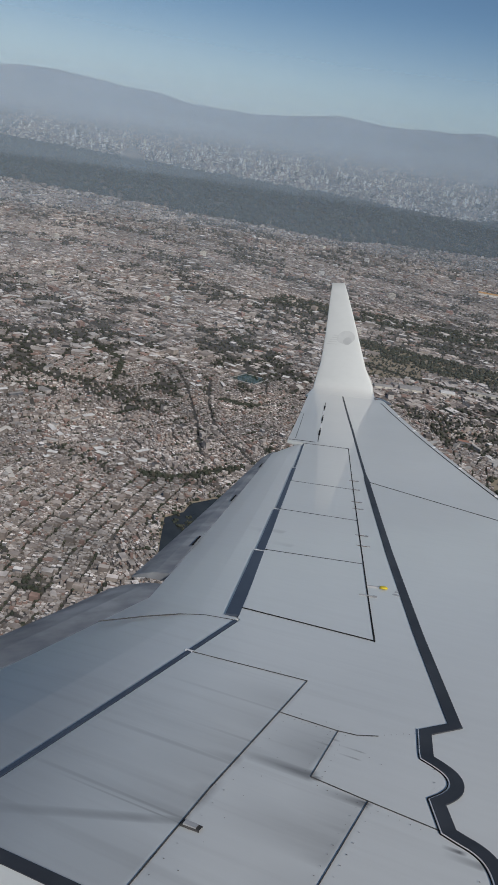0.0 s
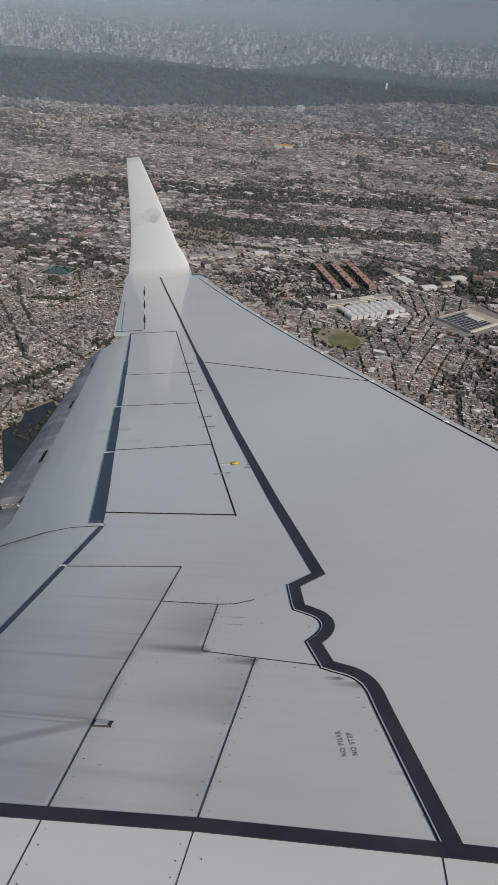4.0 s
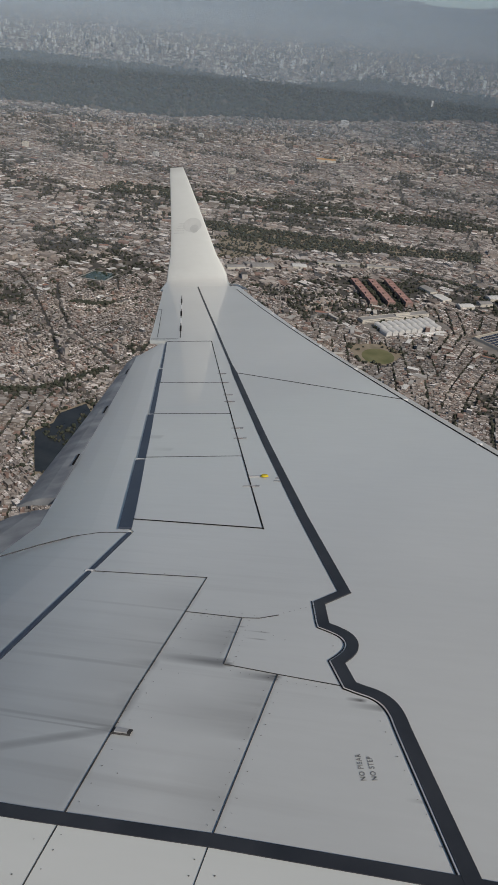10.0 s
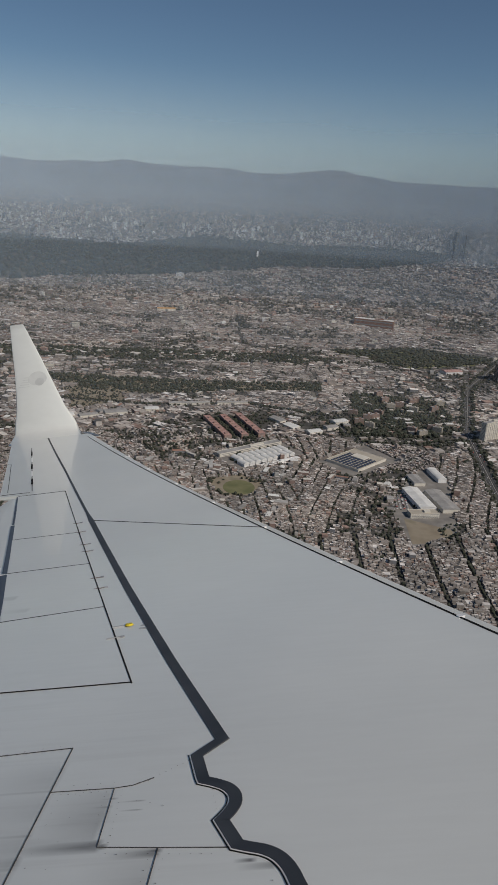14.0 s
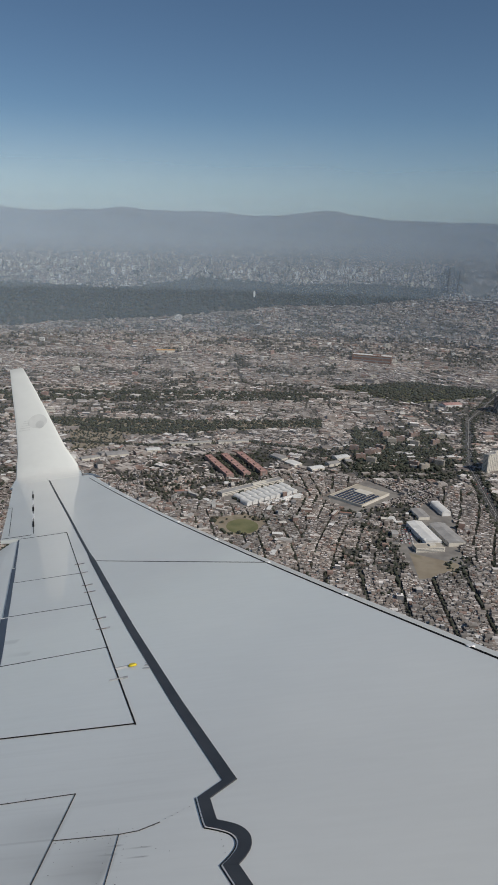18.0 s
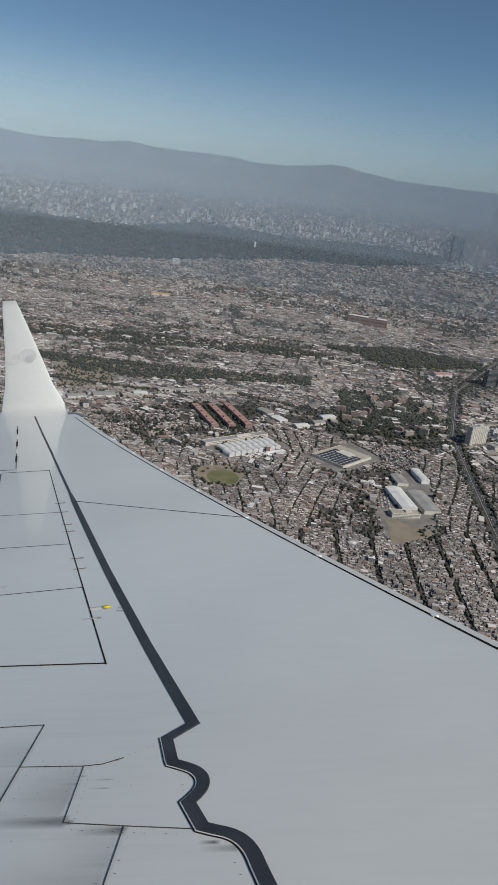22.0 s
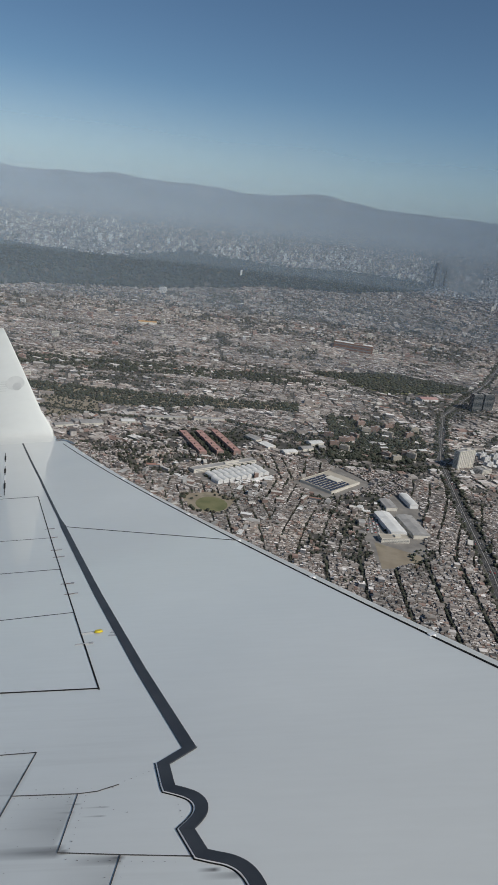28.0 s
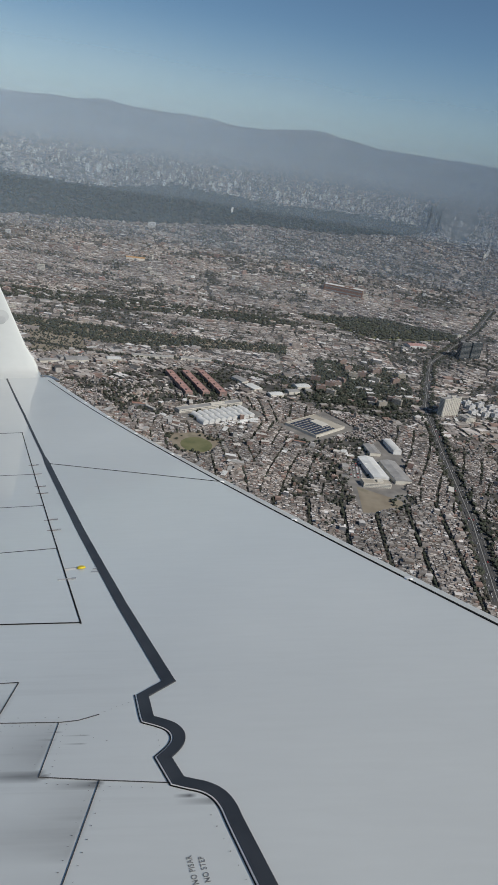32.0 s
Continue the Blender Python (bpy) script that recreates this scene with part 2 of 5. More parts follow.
def skin_strip(name, points, width, lift, mat, label=""):
    """A flat ribbon with thickness laid on the skin along a line of (x, y)."""
    pts = [Vector(p) for p in points]
    verts, faces = [], []
    for i, p in enumerate(pts):
        a = (pts[i] - pts[i - 1]).normalized() if i else (pts[1] - pts[0]).normalized()
        b = (pts[i + 1] - pts[i]).normalized() if i < len(pts) - 1 else a
        n = Vector((-(a.y + b.y), a.x + b.x))
        n = n.normalized() if n.length > 1e-6 else Vector((-a.y, a.x))
        n /= max(0.5, n.dot(Vector((-a.y, a.x))))
        w = width[i] if isinstance(width, (list, tuple)) else width
        for s in (-0.5, 0.5):
            c = p + n * w * s
            verts.append((c.x, c.y, skin(c.y) + lift))
            verts.append((c.x, c.y, skin(c.y) - 0.01))
        if i:
            k = 4 * i
            faces += [(k - 4, k, k + 2, k - 2), (k - 3, k - 4, k - 2, k - 1), (k + 1, k - 3, k - 4, k), (k - 2, k + 2, k + 3, k - 1)]
    return part(name, mesh_from(name, verts, faces, mat), wing, label)


def dense(points, step=0.25):
    out = []
    for (x0, y0), (x1, y1) in zip(points, points[1:]):
        n = max(1, int(math.hypot(x1 - x0, y1 - y0) / step))
        out += [(x0 + (x1 - x0) * i / n, y0 + (y1 - y0) * i / n) for i in range(n)]
    return out + [points[-1]]


def wing_box():
    ys = [0.25 + 0.25 * i for i in range(14)] + [3.54, 3.56] + [3.75 + 0.35 * i for i in range(17)] + [9.49, 9.51] + [9.8 + 0.35 * i for i in range(15)]
    verts, faces, rings = [], [], []
    for y in ys:
        a, b = nose(y), tail(y)
        c = a - b
        t = 0.10 * c
        e = max(0.1, min(1.0, (11.5 - y) / 5.0))
        prof = [(b, 0.0)]
        for i in range(1, 13):
            prof.append((b + (c - 0.06) * i / 12, 0.0))
        for d, h in ((-0.03 * e, -0.004), (0.045 * e, -0.016), (0.08 * e, -0.045), (0.09 * e, -0.085), (0.05 * e, -0.15), (-0.2, -0.24)):
            prof.append((a + d, h))
        prof += [(b + c * 0.6, -t - 0.1), (b + c * 0.25, -t * 0.6), (b, -0.04)]
        rings.append(len(verts))
        verts += [(x, y, skin(y) + z) for x, z in prof]
        n = len(prof)
    for r0, r1 in zip(rings, rings[1:]):
        for i in range(n):
            j = (i + 1) % n
            faces.append((r0 + i, r0 + j, r1 + j, r1 + i))
    faces.append(tuple(range(rings[0], rings[0] + n)))
    faces.append(tuple(reversed(range(rings[-1], rings[-1] + n))))
    me = mesh_from("wing_skin", verts, faces, M_PAINT)
    bm = bmesh.new()
    bm.from_mesh(me)
    bmesh.ops.recalc_face_normals(bm, faces=bm.faces)
    bm.to_mesh(me)
    bm.free()
    return part("wing_skin", me, wing, "glossy white painted upper skin, streaked near the root")


wing_box()


def loft(name, rings, mat, closed_ends=True, smooth=True):
    n = len(rings[0])
    verts = [p for r in rings for p in r]
    faces = []
    for k in range(len(rings) - 1):
        for i in range(n):
            j = (i + 1) % n
            faces.append((k * n + i, k * n + j, (k + 1) * n + j, (k + 1) * n + i))
    if closed_ends:
        faces += [tuple(range(n)), tuple(reversed(range((len(rings) - 1) * n, len(rings) * n)))]
    me = mesh_from(name, verts, faces, mat, smooth=smooth)
    bm = bmesh.new()
    bm.from_mesh(me)
    bmesh.ops.recalc_face_normals(bm, faces=bm.faces)
    bm.to_mesh(me)
    bm.free()
    return me


def winglet():
    # the blend: front x, rear x, y, z, lean (0 flat .. 1 upright)
    rows = [(-4.30, -5.95, 14.68, skin(14.68), 0.0), (-4.47, -6.02, 15.0, skin(15.0) + 0.01, 0.05), (-4.58, -6.05, 15.22, skin(15.22) + 0.03, 0.12), (-4.65, -6.05, 15.34, 1.815, 0.2),
            (-4.69, -6.05, 15.39, 1.90, 0.7), (-4.77, -6.03, 15.42, 2.05, 0.95), (-4.93, -5.99, 15.47, 2.30, 1.0), (-5.09, -6.0, 15.57, 2.65, 1.0), (-5.29, -6.03, 15.70, 3.08, 1.0),
            (-5.51, -6.08, 15.84, 3.55, 1.0), (-5.72, -6.12, 15.97, 3.98, 1.0), (-5.84, -6.14, 16.045, 4.21, 1.0)]
    rings = []
    for a, b, y, z, s in rows:
        c = a - b
        nx = Vector((0, -math.sin(s * 1.27), math.cos(s * 1.27)))
        ring = []
        for u, h in ((0, 0), (0.012, 0.003), (0.12, 0.012), (0.45, 0.020), (0.82, 0.020), (0.96, 0.009), (1.0, 0), (0.96, -0.012), (0.85, -0.03), (0.6, -0.04), (0.3, -0.028), (0.012, -0.003)):
            p = Vector((b + c * u, y, z)) + nx * (h * c - 0.045 * c * (1 - s))
            ring.append(tuple(p))
        rings.append(ring)
    fin = part("winglet", loft("winglet", rings, M_PAINT), wing, "tall upturned white winglet with faint grey emblem")
    # faint grey emblem and bars on the inner face
    def on_face(x, z, lift=0.026):
        return (x, 15.36 + (z - 1.93) * 0.302 - lift, z)
    grey = varied("faint_emblem_grey", [(0.3, (0.59, 0.60, 0.585)), (0.7, (0.65, 0.66, 0.64))], 8.0, 0.4)
    deep = varied("deeper_emblem_grey", [(0.3, (0.50, 0.51, 0.50)), (0.7, (0.57, 0.58, 0.57))], 9.0, 0.4)
    vs = [on_face(-5.52 + 0.21 * math.cos(k * math.tau / 24), 2.93 + 0.15 * math.sin(k * math.tau / 24) * (1.15 if math.sin(k * math.tau / 24) > 0 else 0.85)) for k in range(24)]
    part("emblem", mesh_from("emblem", vs, [tuple(range(24))], grey), fin, "faint round grey emblem")
    vs = [on_face(-5.47 + 0.10 * math.cos(k * math.tau / 18), 2.87 + 0.085 * math.sin(k * math.tau / 18), 0.0285) for k in range(18)]
    part("emblem_disc", mesh_from("emblem_disc", vs, [tuple(range(18))], deep), fin, "faint darker grey disc")
    for i in range(5):
        z = 2.78 + 0.05 * i
        part("emblem_bar", mesh_from("emblem_bar", [on_face(-5.94 + 0.03 * i, z), on_face(-5.70, z), on_face(-5.70, z + 0.014), on_face(-5.94 + 0.03 * i, z + 0.014)], [(0, 1, 2, 3)], grey), fin)
    # tip lamp fairing at the front of the blend
    rings = []
    for k in range(6):
        u = k / 5
        r = 0.062 * math.sin(math.pi * (0.12 + 0.8 * u))
        cx, cy, cz = -3.99 - 0.55 * u, 14.4 + 0.75 * u, skin(14.4 + 0.75 * u) - 0.02
        rings.append([(cx + r * math.cos(a * math.tau / 8), cy + 0.4 * r * math.cos(a * math.tau / 8), cz + 0.55 * r * math.sin(a * math.tau / 8)) for a in range(8)])
    part("tip_lamp", loft("tip_lamp", rings, M_GLASS), wing, "dark glass wingtip lamp cover")


winglet()


def panel(name, corners, lift, mat, label="", drop=0.0):
    """A thin raised panel between four (x, y) corners: inner rear, inner front, outer front, outer rear. drop lowers the rear edge."""
    verts, faces = [], []
    n = 6
    rear_in, front_in, front_out, rear_out = [Vector(c) for c in corners]
    for k in range(n + 1):
        u = k / n
        r, f = rear_in.lerp(rear_out, u), front_in.lerp(front_out, u)
        for p, d in ((r, drop), (f, 0.0)):
            verts.append((p.x, p.y, skin(p.y) + lift - d))
            verts.append((p.x, p.y, skin(p.y) + lift - d - 0.03))
        if k:
            b = 4 * k
            faces += [(b - 4, b - 2, b + 2, b), (b - 4, b, b + 1, b - 3), (b - 2, b - 1, b + 3, b + 2)]
    faces += [(0, 1, 3, 2), (4 * n, 4 * n + 2, 4 * n + 3, 4 * n + 1)]
    return part(name, mesh_from(name, verts, faces, mat), wing, label)


# spoilers behind the hinge line
def hinge(y):
    return -0.967 - 0.374 * (y - 3.692)


SPOILER_Y = [(3.70, 3.70), (4.80, 4.93), (5.98, 6.05), (7.15, 7.2), (9.42, 9.46)]
for (a0, b0), (a1, b1) in zip(SPOILER_Y, SPOILER_Y[1:]):
    g = 0.008
    panel("spoiler", [(tail(a0) + 0.005, a0 + g), (hinge(b0) - g, b0 + g), (hinge(b1) - g, b1 - g), (tail(a1) + 0.005, a1 - g)], 0.0025, M_PAINT)
    skin_strip("spoiler_gap", dense([(tail(a0), a0), (hinge(b0), b0)]), 0.002 if a0 == 7.15 else 0.0056 if a0 == 3.70 else 0.0036, 0.0045, M_GAP if a0 == 3.70 else M_SEAM)
skin_strip("spoiler_gap", dense([(tail(9.42), 9.42), (hinge(9.46), 9.46)]), 0.008, 0.0055, M_SEAM)
skin_strip("hinge_gap", dense([(hinge(3.69), 3.69), (hinge(9.46), 9.46)]), 0.0072, 0.0055, M_GAP)
# inboard panel lines
for pts, w in (([(-1.66, 3.045), (-1.089, 3.084)], 0.0042), ([(-1.089, 3.084), (-1.06, 2.167), (-1.022, 1.596), (-0.985, 1.1)], 0.0052),
               ([(-1.082, 2.76), (-0.825, 2.757), (-0.754, 2.768), (-0.68, 2.81)], 0.0026), ([(-0.825, 2.757), (-0.801, 2.412), (-0.587, 2.389), (-0.345, 2.367)], 0.003),
               ([(-0.587, 2.389), (-0.59, 1.615), (-0.578, 1.1)], 0.0036), ([(0.05, 1.60), (0.10, 1.1)], 0.0045)):
    skin_strip("panel_gap", dense(pts, 0.2), w * 0.7, 0.003, M_SEAM)
def rounded(points, passes=2):
    """Cuts the corners of a line of points."""
    for _ in range(passes):
        out = [points[0]]
        for (x0, y0), (x1, y1) in zip(points, points[1:]):
            out += [(0.75 * x0 + 0.25 * x1, 0.75 * y0 + 0.25 * y1), (0.25 * x0 + 0.75 * x1, 0.25 * y0 + 0.75 * y1)]
        points = out + [points[-1]]
    return points


# dark sealant lines
arc = rounded([(-0.478, 2.765), (-0.43, 2.742), (-0.38, 2.71), (-0.348, 2.66), (-0.343, 2.605), (-0.36, 2.555), (-0.385, 2.512)])
MAIN = [(-5.087, 14.65), (-3.541, 10.846), (-2.288, 7.68), (-1.354, 5.3), (-0.795, 3.914), (-0.437, 3.062)]
main = dense(MAIN, 0.4)
skin_strip("sealant_line", main, [0.028 if p[1] > 7.7 else 0.054 for p in main], 0.004, M_DARK, "broad dark sealant line")
STEP = [(-0.425, 3.078), (-0.53, 2.945), (-0.487, 2.79)] + arc + rounded([(-0.320, 2.377), (-0.278, 2.360), (-0.226, 2.343), (-0.180, 2.307), (-0.146, 2.252), (-0.122, 2.18)]) + dense([(-0.104, 2.13), (0.091, 1.60)], 0.2)


def beside(points, d):
    """A line of points drawn d to the rear of another."""
    out = []
    for k in range(1, len(points) - 1):
        a = (Vector(points[k]) - Vector(points[k - 1])).normalized()
        b = (Vector(points[k + 1]) - Vector(points[k])).normalized()
        n = Vector((a.y + b.y, -a.x - b.x)).normalized()
        n /= max(0.6, n.dot(Vector((a.y, -a.x))))
        out.append((points[k][0] + n.x * d, points[k][1] + n.y * d))
    return out + [(points[-1][0] + n.x * d, points[-1][1] + n.y * d)]


skin_strip("sealant_line", STEP, 0.047, 0.005, M_DARK, "dark sealant line stepping round the spar fitting")
skin_strip("sealant_edge", beside(STEP, 0.0262), 0.0042, 0.003, M_STOP, "white bead beside the sealant")
skin_strip("panel_gap", beside(STEP, 0.0322), 0.0026, 0.0036, M_GAP)
skin_strip("root_line", dense([(-1.64, 1.56), (-1.12, 1.575), (-0.585, 1.602), (0.076, 1.614), (2.3, 1.63)], 0.3), 0.046, 0.0045, M_DARK, "dark line across the wing root")
skin_strip("rib_line", dense([(-2.288, 7.68), (-0.417, 6.70)], 0.3), 0.009, 0.003, M_GAP)
skin_strip("slat_line", dense([(nose(2.0) - 0.04, 2.0), (nose(8.0) - 0.06, 8.0), (nose(14.3) - 0.13, 14.3)], 0.5), 0.012, 0.003, M_GAP, "dark joint behind the slats")
for i in range(8):
    y = 4.2 + 1.25 * i
    skin_strip("slat_stop", [(nose(y) - 0.055, y), (nose(y) - 0.02, y + 0.012)], 0.035, 0.006, M_STOP)
panel("root_fairing", [(-1.62, 0.3), (2.3, 0.3), (2.3, 1.632), (-1.62, 1.572)], 0.0018, M_ROOT, "white fairing panel at the wing root, glare brightened into its stained paint")
# trailing edge: shroud gap with its shade laid on as slate-blue strips, flaps, aileron
for y0, y1, w in ((3.58, 4.75, 0.076), (4.77, 5.95, 0.06), (5.97, 7.8, 0.04), (7.82, 9.4, 0.022)):
    skin_strip("shroud", dense([(tail(y0) - w / 2, y0), (tail(y1) - w / 2 + 0.006, y1)], 0.4), w, 0.002, M_GAP_SHADE, "flap shroud gap with its shade painted slate blue")
    skin_strip("shroud_tick", [(tail(y1) - w, y1 + 0.01), (tail(y1), y1 + 0.01)], 0.012, 0.003, M_STOP)
skin_strip("shroud", dense([(-1.678, 3.52), (-1.672, 0.4)], 0.3), 0.02, 0.002, M_GAP_SHADE, "flap shroud gap with its shade painted slate blue")
skin_strip("shroud_tick", [(-1.70, 3.05), (-1.655, 3.05)], 0.012, 0.003, M_STOP)
skin_strip("flap_joint", [(-1.70, 3.53), (-1.85, 3.50), (-1.97, 3.43), (-2.10, 3.29), (-2.25, 3.09)], [0.004, 0.0034, 0.0028, 0.0022, 0.0018], -0.004, M_SEAM, "curved joint between two flaps")


def flap(name, front, rear, y0, y1, slope, label, mat, low=0.012):
    rings = []
    n = 14
    for k in range(n + 1):
        y = y0 + (y1 - y0) * k / n
        a, b = front(y), rear(y)
        ring = []
        for u, h in ((0, -0.03), (0.0, -0.004), (0.02, 0.0), (0.4, 0.004), (0.75, 0.002), (1.0, -0.002), (1.0, -0.01), (0.6, -0.03), (0.2, -0.05)):
            x = a + (b - a) * u
            ring.append((x, y, skin(y) - low + h - slope * (a - x) * (0.35 + 0.65 * u)))
        rings.append(ring)
    part(name, loft(name, rings, mat, smooth=False), wing, label)


def flap_rear(y):
    return max(-2.31 - 0.312 * (y - 3.7), -3.83)


flap("outboard_flap", lambda y: tail(y) - 0.01, flap_rear, 3.576, 9.36, 0.03, "extended outboard flap, white paint", M_PAINT)
flap("outboard_aft_flap", lambda y: flap_rear(y) - 0.003, lambda y: flap_rear(y) - 0.09 - 0.042 * (8.8 - y), 4.02, 8.7, 0.26, "weathered grey rear flap segment", M_FLAP, 0.03)
flap("inboard_flap", lambda y: -1.685, lambda y: -2.27, 0.4, 3.568, 0.03, "inboard flap, white paint", M_PAINT, 0.006)
flap("inboard_aft_flap", lambda y: -2.274, lambda y: -2.75, 0.4, 3.86, 0.26, "weathered grey rear flap segment", M_FLAP, 0.03)
for dy in (4.6, 6.0, 7.6):
    skin_strip("flap_vent", [(flap_rear(dy) - 0.01, dy), (flap_rear(dy + 0.25) - 0.01, dy + 0.25)], 0.012, -0.015, M_GAP)
# static wicks
def wick(x, y, z, length):
    vs = [(x + dx, y + r * math.cos(a * math.tau / 5), z + r * math.sin(a * math.tau / 5)) for dx, r in ((0.02, 0.012), (-length, 0.005)) for a in range(5)]
    part("static_wick", mesh_from("static_wick", vs, [(a, (a + 1) % 5, 5 + (a + 1) % 5, 5 + a) for a in range(5)] + [tuple(range(5, 10))], M_GAP), wing)


for x, y, z in ((-6.12, 15.84, 3.78), (-6.03, 15.1, skin(15.1)), (-5.9, 14.5, skin(14.5)), (-5.55, 13.7, skin(13.7))):
    wick(x, y, z, 0.11)
skin_strip("aileron_gap", dense([(-3.66, 9.7), (-5.06, 13.6)], 0.5), 0.011, 0.003, M_SEAM)
skin_strip("aileron_gap", dense([(tail(9.6) + 0.02, 9.6), (-3.66, 9.62)], 0.2), 0.02, 0.003, M_SEAM)
for i in range(5):
    y = 10.2 + 0.65 * i
    skin_strip("aileron_hinge", [(-3.66 - 0.359 * (y - 9.7), y), (-3.66 - 0.359 * (y + 0.4 - 9.7), y + 0.4)], 0.026, 0.008, M_STOP if i % 2 else M_GAP)
skin_strip("tab_gap", dense([(-4.02, 9.75), (-4.88, 12.1)], 0.4), 0.007, 0.003, M_SEAM)
skin_strip("tab_gap", [(-4.88, 12.1), (-5.0, 12.1)], 0.007, 0.003, M_SEAM)


def disc(cx, cy, r, lift, n=8):
    return [(cx + r * math.cos(k * math.tau / n), cy + r * math.sin(k * math.tau / n), skin(cy) + lift) for k in range(n)]


part("escape_strap_fitting", mesh_from("escape_strap_fitting", disc(-1.169, 4.532, 0.028, 0.002, 14) + disc(-1.169, 4.532, 0.021, 0.012, 14), [tuple(range(14, 28))] + [(i, (i + 1) % 14, 14 + (i + 1) % 14, 14 + i) for i in range(14)], M_YELLOW), wing, "yellow painted strap fitting")
skin_strip("fitting_arm", [(-1.27, 4.505), (-1.2, 4.525)], 0.012, 0.008, M_GREY)
skin_strip("fitting_arm", [(-1.26, 4.32), (-1.17, 4.34)], 0.008, 0.008, M_GREY)
skin_strip("hinge_arm_end", [(-1.18, 4.338), (-1.155, 4.343)], 0.012, 0.009, M_FLAP)
for y in (5.35, 5.62, 6.45, 6.7, 7.2, 7.6):
    skin_strip("hinge_arm", [(hinge(y) - 0.03, y - 0.01), (hinge(y) + 0.05, y + 0.008)], 0.005, 0.006, M_RIVET)
    skin_strip("hinge_arm_end", [(hinge(y) + 0.045, y + 0.004), (hinge(y) + 0.07, y + 0.009)], 0.012, 0.009, M_FLAP)
for i in range(3):
    skin_strip("stencil_bar", [(-1.09, 4.46 + 0.05 * i), (-1.04, 4.46 + 0.05 * i)], 0.02, 0.003, M_GREY)
# hinge bracket
skin_strip("hinge_bracket", [(-1.043, 1.962), (-0.978, 1.965)], 0.026, 0.006, M_SEAM, "dark recess of a small hinge bracket")
skin_strip("hinge_bracket_plate", [(-1.035, 1.962), (-0.99, 1.964)], 0.02, 0.01, M_METAL, "bare metal bracket plate")


skin_strip("hinge_bracket", [(-1.046, 1.302), (-0.979, 1.305)], 0.026, 0.006, M_SEAM, "dark recess of a small hinge bracket")
skin_strip("hinge_bracket_plate", [(-1.038, 1.302), (-0.991, 1.304)], 0.02, 0.01, M_METAL, "bare metal bracket plate")


def rivets():
    """Rows of small fasteners beside the inboard joints."""
    rng = random.Random(4)
    verts, faces = [], []
    lines = [((-1.03, 2.7), (-1.0, 1.65), 0.075), ((-0.95, 2.72), (-0.94, 1.65), 0.13), ((-1.05, 2.79), (-0.78, 2.785), 0.05), ((-0.79, 2.74), (-0.765, 2.43), 0.035),
             ((-0.85, 2.70), (-0.83, 2.43), 0.05), ((-0.76, 2.37), (-0.4, 2.335), 0.035), ((-0.612, 2.33), (-0.612, 1.65), 0.05), ((-0.562, 2.33), (-0.562, 1.65), 0.055),
             ((-0.55, 2.91), (-0.51, 2.77), 0.03), ((-0.44, 2.70), (-0.40, 2.54), 0.04), ((-0.70, 2.79), (-0.56, 2.91), 0.025), ((-0.20, 2.20), (0.03, 1.66), 0.055),
             ((-0.99, 1.53), (-0.97, 1.13), 0.055), ((-0.61, 1.53), (-0.60, 1.13), 0.05), ((-0.545, 1.5), (-0.535, 1.15), 0.08), ((-0.72, 2.66), (-0.61, 2.62), 0.05),
             ((-1.6, 3.035), (-1.15, 3.10), 0.07), ((-1.09, 2.98), (-1.03, 1.7), 0.06), ((-1.06, 2.735), (-0.85, 2.735), 0.03), ((-1.055, 1.5), (-1.04, 1.15), 0.1)]
    for (x0, y0), (x1, y1), step in lines:
        n = max(1, int(math.hypot(x1 - x0, y1 - y0) / step))
        for i in range(n + 1):
            k = len(verts)
            verts += disc(x0 + (x1 - x0) * i / n + rng.uniform(-0.0015, 0.0015), y0 + (y1 - y0) * i / n + rng.uniform(-0.004, 0.004), rng.uniform(0.0014, 0.0028), 0.0034, 6)
            faces.append(tuple(range(k, k + 6)))
    return mesh_from("rivets", verts, faces, M_RIVET)


tagged(part("rivets", rivets(), wing, "rows of small dark fasteners"), kind="stuff")


def stencil(text, x, y, size):
    """Stencilled letters that lie on the skin and read across the wing."""
    c = bpy.data.curves.new("stencil", "FONT")
    c.body, c.size, c.extrude = text, size, 0.0003
    c.space_character = 1.15
    tmp = bpy.data.objects.new("stencil_tmp", c)
    me = bpy.data.meshes.new_from_object(tmp)
    bpy.data.objects.remove(tmp)
    me.materials.append(M_STENCIL)
    ob = part("stencil", me, wing, "black stencilled warning reading " + text)
    slope = math.degrees(math.atan(0.06 + 0.007 * y))
    ob.matrix_local = pose(x, y, skin(y) + 0.0012, slope, 0, 0) @ pose(0, 0, 0, 0, 0, 106)
    return ob


stencil("NO PISAR", -0.212, 1.918, 0.0235)
stencil("NO STEP", -0.180, 1.926, 0.0235)

# ---- the city ----
rng = np.random.default_rng(7)
FLAT, REACH, SCALE = 2500.0, 1150.0, 1.3


def lay(x, y):
    """Place of a ground point: plain near by, then drawn in and rising towards the hills. Returns x, y, z and the size factor."""
    x, y = np.asarray(x, float), np.asarray(y, float)
    r = np.hypot(x, y)
    k = np.where(r > FLAT, (FLAT + REACH * (1 - np.exp(-(np.maximum(r, FLAT) - FLAT) / REACH))) / np.maximum(r, 1), 1.0)
    return x * k * SCALE, y * k * SCALE, EYE_HEIGHT * (1 - k), k * SCALE


